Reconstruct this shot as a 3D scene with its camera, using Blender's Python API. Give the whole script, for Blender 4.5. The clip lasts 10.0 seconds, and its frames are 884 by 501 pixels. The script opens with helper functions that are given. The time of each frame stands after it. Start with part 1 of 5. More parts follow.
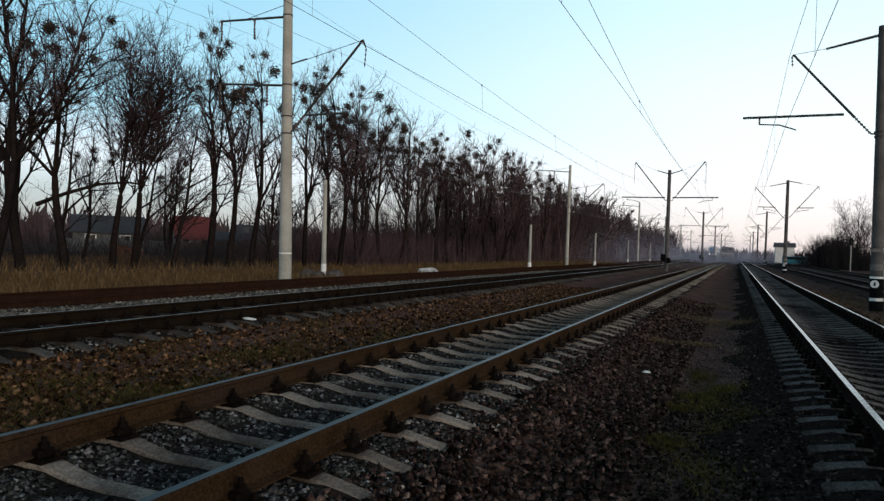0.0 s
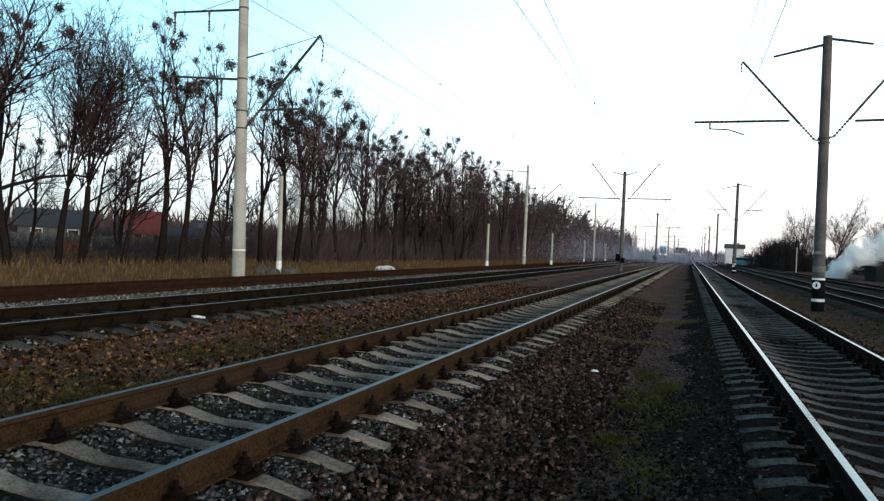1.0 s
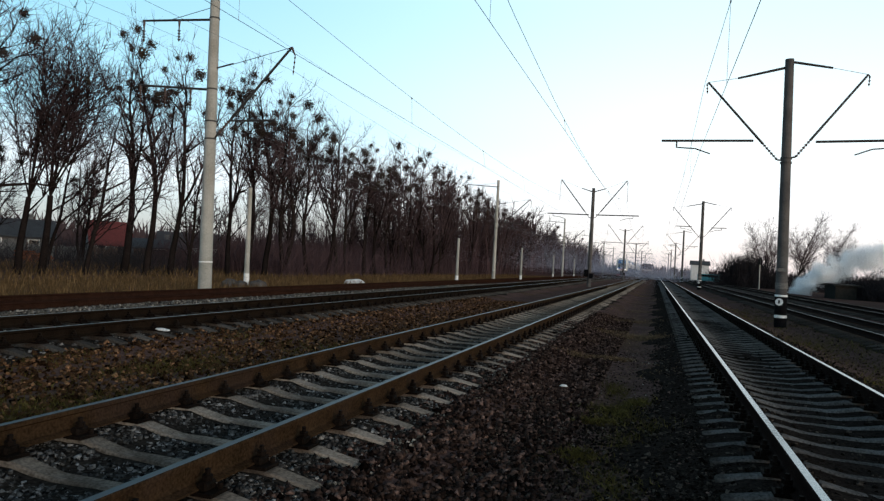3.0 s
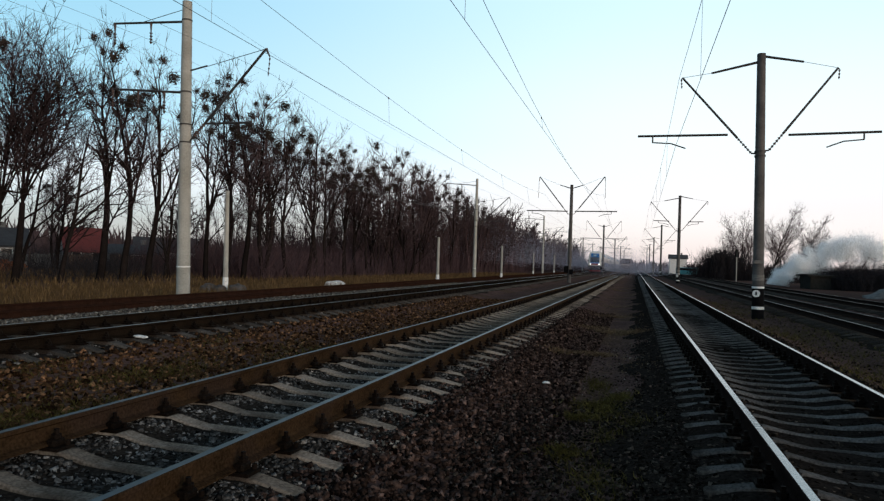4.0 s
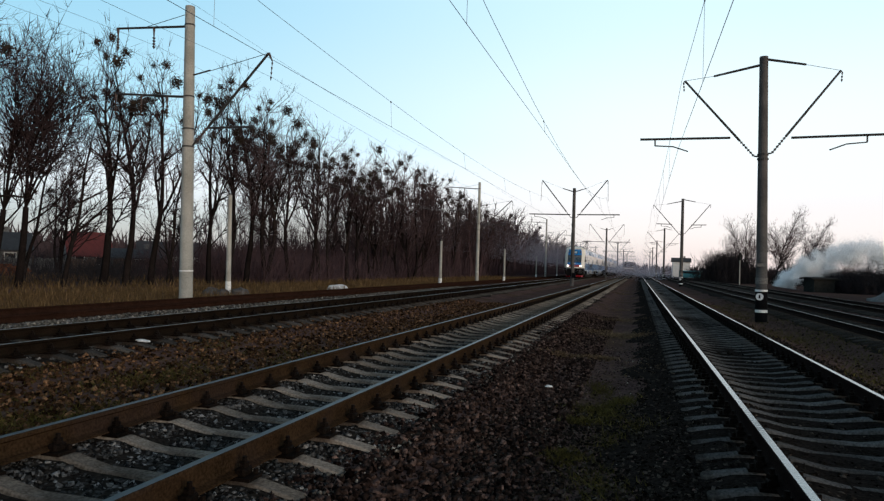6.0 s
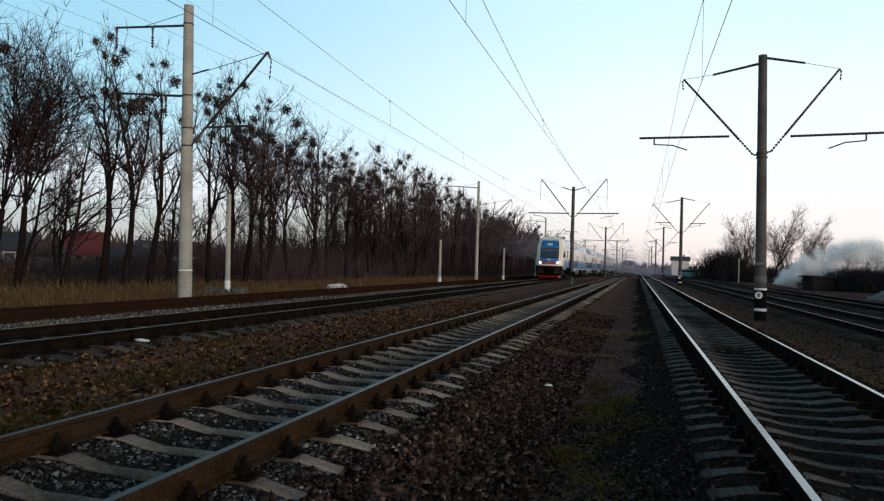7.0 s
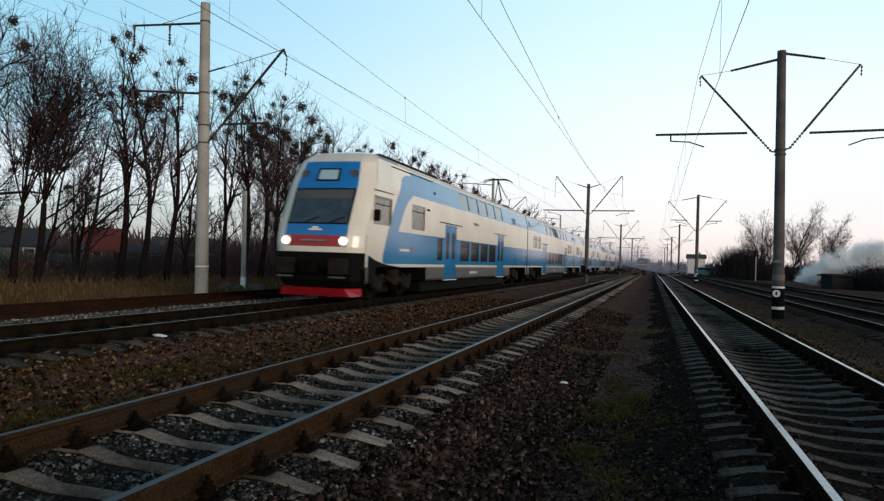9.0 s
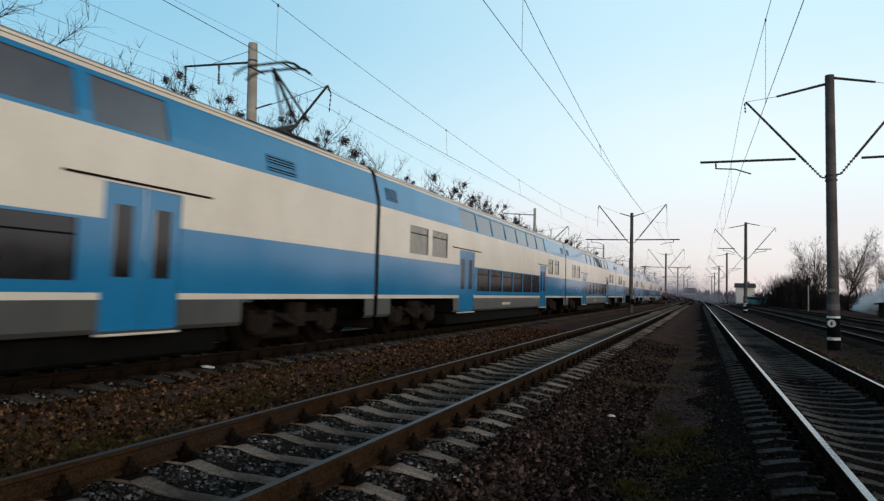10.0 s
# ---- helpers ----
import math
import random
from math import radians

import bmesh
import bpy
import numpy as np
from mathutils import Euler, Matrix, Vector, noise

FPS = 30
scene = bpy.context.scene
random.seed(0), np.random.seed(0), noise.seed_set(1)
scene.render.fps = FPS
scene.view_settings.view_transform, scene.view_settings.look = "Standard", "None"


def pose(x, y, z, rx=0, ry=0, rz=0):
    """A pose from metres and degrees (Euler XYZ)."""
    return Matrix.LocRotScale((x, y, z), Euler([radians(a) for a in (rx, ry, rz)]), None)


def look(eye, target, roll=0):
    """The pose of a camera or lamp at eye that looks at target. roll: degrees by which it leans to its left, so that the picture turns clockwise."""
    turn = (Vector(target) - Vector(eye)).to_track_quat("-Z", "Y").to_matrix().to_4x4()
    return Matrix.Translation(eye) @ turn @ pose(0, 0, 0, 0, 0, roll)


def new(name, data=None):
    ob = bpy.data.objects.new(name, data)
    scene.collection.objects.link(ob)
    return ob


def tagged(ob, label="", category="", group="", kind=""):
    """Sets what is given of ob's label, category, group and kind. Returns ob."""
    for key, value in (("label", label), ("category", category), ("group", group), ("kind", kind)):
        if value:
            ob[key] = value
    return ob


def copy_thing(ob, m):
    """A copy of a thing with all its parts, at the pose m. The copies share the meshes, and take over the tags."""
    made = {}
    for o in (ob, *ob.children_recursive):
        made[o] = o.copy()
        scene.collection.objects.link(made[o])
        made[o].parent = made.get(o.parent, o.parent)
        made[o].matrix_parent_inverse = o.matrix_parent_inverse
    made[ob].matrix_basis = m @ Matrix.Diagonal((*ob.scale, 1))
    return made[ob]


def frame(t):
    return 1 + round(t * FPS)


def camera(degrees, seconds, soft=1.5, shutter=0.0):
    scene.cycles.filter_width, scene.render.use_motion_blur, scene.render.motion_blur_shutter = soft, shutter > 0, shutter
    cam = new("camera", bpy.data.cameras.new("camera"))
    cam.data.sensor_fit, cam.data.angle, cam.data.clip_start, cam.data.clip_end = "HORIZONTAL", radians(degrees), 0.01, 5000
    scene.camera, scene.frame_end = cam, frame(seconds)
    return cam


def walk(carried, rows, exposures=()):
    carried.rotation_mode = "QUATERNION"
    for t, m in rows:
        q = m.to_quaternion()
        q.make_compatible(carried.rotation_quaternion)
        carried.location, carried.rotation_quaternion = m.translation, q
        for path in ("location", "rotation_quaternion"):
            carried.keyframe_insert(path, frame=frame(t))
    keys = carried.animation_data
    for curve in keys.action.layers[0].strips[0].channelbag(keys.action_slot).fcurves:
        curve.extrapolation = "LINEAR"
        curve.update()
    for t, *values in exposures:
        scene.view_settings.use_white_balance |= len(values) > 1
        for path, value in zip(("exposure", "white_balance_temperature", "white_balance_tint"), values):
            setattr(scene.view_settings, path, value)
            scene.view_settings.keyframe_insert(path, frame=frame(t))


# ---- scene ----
# camera: hand-held beside the tracks; x to the right, y along the rails, z = 0 on the sleepers
cam = camera(65.43, 10.0, soft=1.3, shutter=0.2)
ROWS = [  # seconds, eye, yaw, pitch, roll
    (0.0, -0.073, -0.092, 1.480, 23.148, -0.400, -2.057),
    (0.1, -0.066, -0.087, 1.480, 22.765, -0.961, -1.772),
    (0.2, -0.058, -0.082, 1.479, 22.325, -1.240, -1.651),
    (0.3, -0.051, -0.076, 1.479, 21.459, -1.302, -1.050),
    (0.4, -0.043, -0.071, 1.478, 20.628, -1.374, -1.194),
    (0.5, -0.036, -0.066, 1.478, 19.495, -1.238, -1.279),
    (0.6, -0.025, -0.064, 1.482, 19.729, -2.242, -1.735),
    (0.7, -0.015, -0.063, 1.486, 21.332, -1.475, -1.516),
    (0.8, -0.004, -0.061, 1.491, 20.483, -1.061, -2.394),
    (0.9, 0.006, -0.060, 1.495, 19.917, -0.689, -2.291),
    (1.0, 0.017, -0.058, 1.499, 19.738, -0.425, -2.634),
    (1.1, 0.012, -0.060, 1.501, 19.982, -0.162, -1.859),
    (1.2, 0.007, -0.062, 1.502, 20.392, -0.142, -2.186),
    (1.3, 0.002, -0.064, 1.504, 20.977, -0.065, -2.304),
    (1.4, -0.003, -0.066, 1.505, 20.670, 0.228, -1.765),
    (1.5, -0.008, -0.068, 1.507, 20.868, 0.072, -2.233),
    (2.0, -0.008, -0.057, 1.496, 19.524, 0.482, -2.596),
    (2.5, 0.002, -0.051, 1.506, 19.019, 0.451, -2.894),
    (3.0, -0.000, -0.031, 1.494, 17.300, 0.874, -3.190),
    (4.5, 0.000, 0.000, 1.501, 15.425, 0.840, -1.690),
    (5.0, -0.007, 0.008, 1.498, 15.682, 0.796, -1.760),
    (5.5, 0.006, 0.004, 1.499, 15.925, 1.184, -1.844),
    (7.0, 0.002, 0.004, 1.502, 15.831, 1.088, -1.732),
    (7.5, 0.002, 0.007, 1.498, 16.395, 0.944, -1.849),
    (8.0, -0.005, 0.002, 1.496, 16.568, 0.897, -2.077),
    (8.5, -0.017, -0.004, 1.496, 17.025, 1.020, -1.980),
    (9.0, -0.017, 0.005, 1.494, 17.001, 0.817, -1.901),
    (9.5, -0.019, 0.005, 1.497, 18.145, 1.958, -2.008),
    (10.0, -0.039, -0.010, 1.500, 20.524, 3.262, -1.584),
]


def aim(x, y, z, yaw, pitch, roll):
    a, b = radians(yaw), radians(pitch)
    way = Vector((-math.sin(a) * math.cos(b), math.cos(a) * math.cos(b), math.sin(b)))
    return look(Vector((x, y, z)), Vector((x, y, z)) + 10 * way, -roll)


EXPOSURES = [(0.0, -0.05, 6500, 10), (0.5, 0.55, 6420, 7), (1.0, 0.66, 6280, 5), (1.5, 0.45, 6280, 5), (2.5, 0.24, 6350, 7), (3.2, 0.05, 6450, 9), (4.5, -0.08, 6560, 11), (7.0, -0.08, 6560, 11), (9.0, -0.09, 6540, 11), (9.5, -0.18, 6500, 10), (10.0, -0.24, 6480, 10)]
walk(cam, [(r[0], aim(*r[1:])) for r in ROWS], EXPOSURES)

# ---- light ----
SUN_UP, SUN_TURN = radians(6.0), radians(125)
world = bpy.data.worlds.new("world")
scene.world = world
world.use_nodes = True
wn, wl = world.node_tree.nodes, world.node_tree.links
sky = wn.new("ShaderNodeTexSky")
sky.sky_type, sky.sun_disc = "NISHITA", False
sky.sun_elevation, sky.sun_rotation = SUN_UP, SUN_TURN
sky.air_density, sky.dust_density, sky.ozone_density = 1.0, 0.6, 2.0
# dusk: a bright pale horizon, pinkish at the rim, fading to a dim blue overhead; paler towards the sun's side
way = wn.new("ShaderNodeTexCoord").outputs["Generated"]
axes = wn.new("ShaderNodeSeparateXYZ")
wl.new(way, axes.inputs[0])


def dusk(stops):
    r = wn.new("ShaderNodeValToRGB")
    r.color_ramp.interpolation = "EASE"
    while len(r.color_ramp.elements) < len(stops):
        r.color_ramp.elements.new(0.5)
    for e, (at, colour) in zip(r.color_ramp.elements, stops):
        e.position, e.color = at, (*colour, 1)
    wl.new(axes.outputs["Z"], r.inputs["Fac"])
    return r.outputs["Color"]


away = dusk([(0.0, (0.20, 0.25, 0.34)), (0.045, (0.36, 0.42, 0.52)), (0.10, (0.70, 0.74, 0.84)), (0.19, (0.35, 0.66, 0.81)), (0.38, (0.25, 0.57, 0.76)), (0.58, (0.08, 0.14, 0.20)), (1.0, (0.02, 0.04, 0.07))])
sunward = dusk([(0.0, (0.84, 0.74, 0.78)), (0.07, (0.93, 0.87, 0.91)), (0.18, (0.94, 1.05, 1.08)), (0.38, (0.72, 0.98, 1.08)), (0.58, (0.10, 0.15, 0.20)), (1.0, (0.02, 0.04, 0.07))])
across = wn.new("ShaderNodeMapRange")
across.interpolation_type = "SMOOTHSTEP"
across.inputs[1].default_value, across.inputs[2].default_value = -0.85, 0.12
wl.new(axes.outputs["X"], across.inputs[0])
both = wn.new("ShaderNodeMix")
both.data_type = "RGBA"
wl.new(across.outputs[0], both.inputs[0])
wl.new(away, both.inputs[6])
wl.new(sunward, both.inputs[7])
air = wn.new("ShaderNodeMix")
air.data_type, air.blend_type = "RGBA", "ADD"
air.inputs[0].default_value = 0.06
wl.new(both.outputs[2], air.inputs[6])
wl.new(sky.outputs[0], air.inputs[7])
wn["Background"].inputs["Strength"].default_value = 1.0
wl.new(air.outputs[2], wn["Background"].inputs["Color"])
sun = new("sun", bpy.data.lights.new("sun", "SUN"))
sun.data.energy, sun.data.angle, sun.data.color = 2.3, radians(25), (1.0, 0.80, 0.62)
sun.matrix_world = look((0, 0, 60), (-60 * math.sin(SUN_TURN), -60 * math.cos(SUN_TURN), 60 - 60 * math.tan(SUN_UP)))


# ---- materials ----
def material(name, dark, light, scale=8.0, rough=0.8, metal=0.0, bump=0.15, fine=6.0, vary=0.0, stain=None, space="object", island=False, spec=0.5, grain=0.55):
    """Two colours in patches, a finer grain over them, relief, and stains of a third colour."""
    m = bpy.data.materials.new(name)
    m.use_nodes = True
    n, l = m.node_tree.nodes, m.node_tree.links
    b = n["Principled BSDF"]
    b.inputs["Metallic"].default_value = metal
    b.inputs["Specular IOR Level"].default_value = spec
    if space == "object":
        co = n.new("ShaderNodeTexCoord").outputs["Object"]
    else:
        co = n.new("ShaderNodeNewGeometry").outputs["Position"]

    def noise_at(s, detail):
        t = n.new("ShaderNodeTexNoise")
        t.inputs["Scale"].default_value, t.inputs["Detail"].default_value = s, detail
        l.new(co, t.inputs["Vector"])
        return t.outputs["Fac"]

    def ramp(fac, a, z, lo=0.35, hi=0.65):
        r = n.new("ShaderNodeValToRGB")
        r.color_ramp.elements[0].position, r.color_ramp.elements[1].position = lo, hi
        r.color_ramp.elements[0].color, r.color_ramp.elements[1].color = (*a, 1), (*z, 1)
        l.new(fac, r.inputs["Fac"])
        return r.outputs["Color"]

    def mix(fac, a, z, mode="MIX"):
        x = n.new("ShaderNodeMix")
        x.data_type, x.blend_type = "RGBA", mode
        if isinstance(fac, float):
            x.inputs[0].default_value = fac
        else:
            l.new(fac, x.inputs[0])
        l.new(a, x.inputs[6])
        l.new(z, x.inputs[7])
        return x.outputs[2]

    big, small = noise_at(scale, 4), noise_at(scale * fine, 6)
    col = ramp(big, dark, light)
    col = mix(grain, col, ramp(small, [c * 0.45 for c in dark], [min(1, c * 1.5) for c in light], 0.3, 0.7))
    if stain:
        col = mix(ramp(noise_at(scale * 0.37, 3), (0, 0, 0), (0.85,) * 3, 0.5, 0.66), col, ramp(small, [c * 0.7 for c in stain], [c * 1.3 for c in stain]))
    if vary:
        src = n.new("ShaderNodeNewGeometry").outputs["Random Per Island"] if island else n.new("ShaderNodeObjectInfo").outputs["Random"]
        spread = ramp(src, (1 - vary,) * 3, (1 + vary,) * 3, 0.0, 1.0)
        if island:
            e = spread.node.color_ramp.elements.new(0.78)
            e.color = (1, 1, 1, 1)
            spread.node.color_ramp.elements[2].color = (1 + 2 * vary,) * 3 + (1,)
        col = mix(1.0, col, spread, "MULTIPLY")
    l.new(col, b.inputs["Base Color"])
    rr = n.new("ShaderNodeMapRange")
    rr.inputs[3].default_value, rr.inputs[4].default_value = max(0.03, rough - 0.22 * grain), min(1, rough + 0.22 * grain)
    l.new(small, rr.inputs[0])
    l.new(rr.outputs[0], b.inputs["Roughness"])
    if bump:
        bp = n.new("ShaderNodeBump")
        bp.inputs["Strength"].default_value, bp.inputs["Distance"].default_value = bump, 0.02
        l.new(small, bp.inputs["Height"])
        l.new(bp.outputs[0], b.inputs["Normal"])
    return m


def glowing(name, colour, strength):
    m = bpy.data.materials.new(name)
    m.use_nodes = True
    b = m.node_tree.nodes["Principled BSDF"]
    b.inputs["Base Color"].default_value = (*colour, 1)
    b.inputs["Emission Color"].default_value = (*colour, 1)
    b.inputs["Emission Strength"].default_value = strength
    return m


def smoke_material(name, colour):
    """Fine flakes that scatter light to both sides."""
    m = bpy.data.materials.new(name)
    m.use_nodes = True
    n, l = m.node_tree.nodes, m.node_tree.links
    n.remove(n["Principled BSDF"])
    d, tl, both = n.new("ShaderNodeBsdfDiffuse"), n.new("ShaderNodeBsdfTranslucent"), n.new("ShaderNodeMixShader")
    d.inputs["Color"].default_value = tl.inputs["Color"].default_value = (*colour, 1)
    l.new(d.outputs[0], both.inputs[1])
    l.new(tl.outputs[0], both.inputs[2])
    l.new(both.outputs[0], n["Material Output"].inputs["Surface"])
    return m


GROUND = material("earth and dirty gravel", (0.052, 0.032, 0.028), (0.110, 0.069, 0.059), 1.1, 0.95, 0, 0.6, 14, stain=(0.075, 0.049, 0.032), space="world", spec=0.0)
STONE = material("oily crushed stone", (0.008, 0.0054, 0.0047), (0.070, 0.045, 0.037), 9, 0.85, 0, 0.3, 4, vary=0.95, island=True, spec=0.0)
STONE_RED = material("rusty crushed stone", (0.017, 0.0082, 0.0047), (0.115, 0.062, 0.033), 9, 0.9, 0, 0.3, 4, vary=0.95, island=True, spec=0.0)
STONE_GREY = material("grey crushed stone", (0.016, 0.015, 0.014), (0.125, 0.119, 0.113), 9, 0.85, 0, 0.3, 4, vary=0.95, island=True, spec=0.0)
CONCRETE = material("weathered sleeper concrete", (0.14, 0.112, 0.088), (0.26, 0.217, 0.178), 5, 0.9, 0, 0.35, 9, vary=0.35, stain=(0.07, 0.05, 0.038), spec=0.0)
CONCRETE_DARK = material("oily sleeper concrete", (0.032, 0.028, 0.025), (0.082, 0.074, 0.066), 5, 0.9, 0, 0.35, 9, vary=0.35, stain=(0.04, 0.03, 0.024), spec=0.0)
CONCRETE_SIDE = material("grey weathered sleeper concrete", (0.064, 0.059, 0.055), (0.142, 0.133, 0.126), 5, 0.9, 0, 0.35, 9, vary=0.3, stain=(0.05, 0.042, 0.035), spec=0.0)
POLE = material("pole concrete", (0.24, 0.235, 0.21), (0.36, 0.35, 0.32), 1.5, 0.85, 0, 0.25, 16, vary=0.1, stain=(0.20, 0.19, 0.165), spec=0.2, grain=0.22)
# darker tone of the pole concrete, for poles between the tracks and lumps
POLE_DARK = material("dark pole concrete", (0.035, 0.032, 0.032), (0.09, 0.083, 0.08), 1.5, 0.85, 0, 0.25, 16, vary=0.1, stain=(0.09, 0.082, 0.075), spec=0.2, grain=0.22)
POLE_WORN = material("worn pole concrete", (0.09, 0.085, 0.08), (0.16, 0.15, 0.14), 1.5, 0.85, 0, 0.25, 16, spec=0.1)
RUST = material("rusty rail steel", (0.014, 0.0085, 0.0048), (0.046, 0.027, 0.0145), 4, 0.75, 0.1, 0.3, 12, stain=(0.035, 0.022, 0.016), space="world", spec=0.0)
RUST_RED = material("red rusted rail steel", (0.012, 0.0062, 0.0044), (0.032, 0.0155, 0.0105), 4, 0.8, 0.0, 0.3, 12, space="world", spec=0.0)
RUST_DARK = material("dark oily rail steel", (0.006, 0.004, 0.004), (0.018, 0.012, 0.010), 4, 0.7, 0.1, 0.3, 12, space="world", spec=0.0)
RUST_DEEP = material("brown black rail steel", (0.006, 0.0045, 0.0035), (0.018, 0.012, 0.008), 4, 0.75, 0.1, 0.2, 12, space="world", spec=0.0)
# oily ballast; the shade between sleepers and by rails is painted in too
BED_DARK = material("oily ballast bed with shade in its black", (0.009, 0.0072, 0.0062), (0.028, 0.022, 0.0185), 6, 0.95, 0, 0.8, 5, space="world", spec=0.0)
BED = material("dirty ballast bed", (0.010, 0.008, 0.007), (0.034, 0.028, 0.023), 6, 0.95, 0, 0.8, 5, space="world", spec=0.0)
# oily stone, made darker still for the shade beside the rails
STONE_BLACK = material("oily crushed stone with shade in its black", (0.007, 0.0055, 0.0045), (0.040, 0.032, 0.026), 9, 0.9, 0, 0.3, 4, vary=0.9, island=True, spec=0.0)
STONE_PALE = material("pale dusty crushed stone", (0.060, 0.052, 0.043), (0.195, 0.172, 0.146), 9, 0.9, 0, 0.3, 4, vary=0.7, island=True, spec=0.0)
SHINE = material("polished rail head", (0.18, 0.185, 0.19), (0.24, 0.245, 0.25), 1.5, 0.25, 1.0, 0.0, 9, space="world")
WORN = material("grey worn rail head", (0.03, 0.031, 0.034), (0.055, 0.056, 0.06), 1.5, 0.40, 0.9, 0.0, 9, space="world")
HALF = material("half polished rail head", (0.085, 0.083, 0.082), (0.14, 0.137, 0.135), 1.5, 0.32, 1.0, 0.0, 9, space="world")
DULL = material("dull rail head", (0.035, 0.028, 0.025), (0.06, 0.05, 0.045), 2, 0.5, 0.8, 0.0, 9, space="world")
IRON = material("oily black fastening iron", (0.004, 0.0035, 0.003), (0.014, 0.010, 0.008), 20, 0.7, 0.4, 0.2, 4, vary=0.3, spec=0.0)
STEEL = material("dark painted steel", (0.02, 0.019, 0.019), (0.05, 0.045, 0.042), 6, 0.6, 0.5, 0.1, 6)
WIRE = material("copper wire gone dark", (0.05, 0.05, 0.05), (0.10, 0.10, 0.10), 6, 0.5, 0.6, 0.0, 4)
PORCELAIN = material("brown glazed porcelain", (0.035, 0.018, 0.012), (0.06, 0.03, 0.02), 10, 0.25, 0, 0.0, 4)
BARK = material("dark bare bark", (0.006, 0.005, 0.0048), (0.020, 0.0155, 0.0145), 3, 0.95, 0, 0.6, 9, vary=0.25, spec=0.0)
# twig brown, lightened and purpled by haze mixed into the colour
TWIG = material("thin brown twigs with mauve haze in their colour", (0.034, 0.023, 0.026), (0.080, 0.056, 0.058), 2, 0.95, 0, 0.0, 9, vary=0.25, spec=0.0)
LEAF = material("olive mistletoe leaves", (0.014, 0.0105, 0.0075), (0.036, 0.026, 0.017), 4, 0.8, 0, 0.0, 5, vary=0.4, spec=0.2)
# brushwood brown raised towards the purple of haze
BRUSH = material("brown brushwood with mauve haze in its colour", (0.034, 0.022, 0.025), (0.080, 0.053, 0.058), 2, 0.95, 0, 0.0, 9, vary=0.25, spec=0.0)
DRY = material("dry grass", (0.058, 0.037, 0.018), (0.128, 0.083, 0.041), 0.5, 0.95, 0, 0.0, 9, vary=0.4, island=True, space="world", spec=0.0)
STRAW = material("flattened pale dry grass", (0.085, 0.056, 0.034), (0.165, 0.115, 0.068), 0.8, 0.95, 0, 0.0, 9, vary=0.4, island=True, space="world", spec=0.0)
MOSS = material("dull green weeds", (0.042, 0.035, 0.011), (0.088, 0.072, 0.023), 0.8, 0.95, 0, 0.0, 9, vary=0.4, island=True, space="world", spec=0.0)
WHITE = material("white limewash", (0.62, 0.62, 0.60), (0.78, 0.78, 0.76), 3, 0.85, 0, 0.1, 8)
BLACK = material("black bitumen paint", (0.002, 0.002, 0.002), (0.006, 0.006, 0.007), 3, 0.7, 0, 0.1, 8, spec=0.03)
CREAM = material("cream train lacquer", (0.66, 0.61, 0.52), (0.74, 0.69, 0.60), 0.7, 0.18, 0, 0.0, 30, grain=0.06, spec=0.6)
BLUE = material("blue train lacquer", (0.013, 0.175, 0.385), (0.018, 0.20, 0.43), 0.7, 0.12, 0, 0.0, 30, grain=0.06, spec=0.8)
BLUE_DEEP = material("deep blue front lacquer", (0.008, 0.14, 0.40), (0.012, 0.165, 0.45), 0.7, 0.24, 0, 0.0, 30, grain=0.06)
GREY = material("grey train skirt lacquer", (0.055, 0.055, 0.052), (0.075, 0.074, 0.07), 1.2, 0.5, 0, 0.02, 20, grain=0.06)
ROOF = material("dirty train roof", (0.20, 0.195, 0.19), (0.30, 0.29, 0.28), 1.5, 0.6, 0, 0.05, 12, grain=0.06)
RED = material("red lacquer", (0.27, 0.006, 0.012), (0.33, 0.009, 0.016), 2, 0.4, 0, 0.01, 12, grain=0.06)
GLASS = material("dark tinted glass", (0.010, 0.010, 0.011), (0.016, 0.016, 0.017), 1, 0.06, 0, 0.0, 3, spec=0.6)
# the blue is sky glare painted into the base colour
GLASS_FRONT = material("windscreen glass with sky glare in its colour", (0.020, 0.036, 0.052), (0.045, 0.068, 0.090), 1.5, 0.06, 0, 0.0, 3, spec=0.7, grain=0.2)
# pale olive base paints in the interior and reflections that side panes show
GLASS_PALE = material("pale side glass with interior tone in its colour", (0.09, 0.08, 0.05), (0.16, 0.145, 0.095), 1.2, 0.08, 0, 0.0, 3, spec=1.0)
# grey-blue base holds part of the sky's reflection, on top of the real gloss
GLASS_UP = material("upper glass with grey sky sheen in its colour", (0.075, 0.082, 0.098), (0.10, 0.108, 0.125), 0.8, 0.05, 0, 0.0, 3, spec=1.0, grain=0.1)
BOGIE = material("brown dusty bogie iron", (0.005, 0.004, 0.0034), (0.022, 0.016, 0.012), 5, 0.85, 0, 0.2, 6, spec=0.1)
BELLOWS = material("grey blue gangway rubber", (0.03, 0.045, 0.065), (0.05, 0.07, 0.095), 3, 0.8, 0, 0.1, 8, spec=0.2)
BRICK = material("old orange brick", (0.085, 0.032, 0.018), (0.16, 0.065, 0.036), 4, 0.9, 0, 0.3, 9, vary=0.3, spec=0.0)
RUBBER = material("black rubber and iron", (0.0025, 0.0025, 0.0025), (0.007, 0.0066, 0.006), 5, 0.7, 0, 0.05, 6, spec=0.05)
LAMP = glowing("lit headlight", (1.0, 0.97, 0.92), 5.0)
PANEL = glowing("pale destination display", (0.30, 0.42, 0.48), 0.05)
TILE = material("faded red roof tiles", (0.075, 0.012, 0.011), (0.12, 0.021, 0.018), 2, 0.85, 0, 0.3, 12)
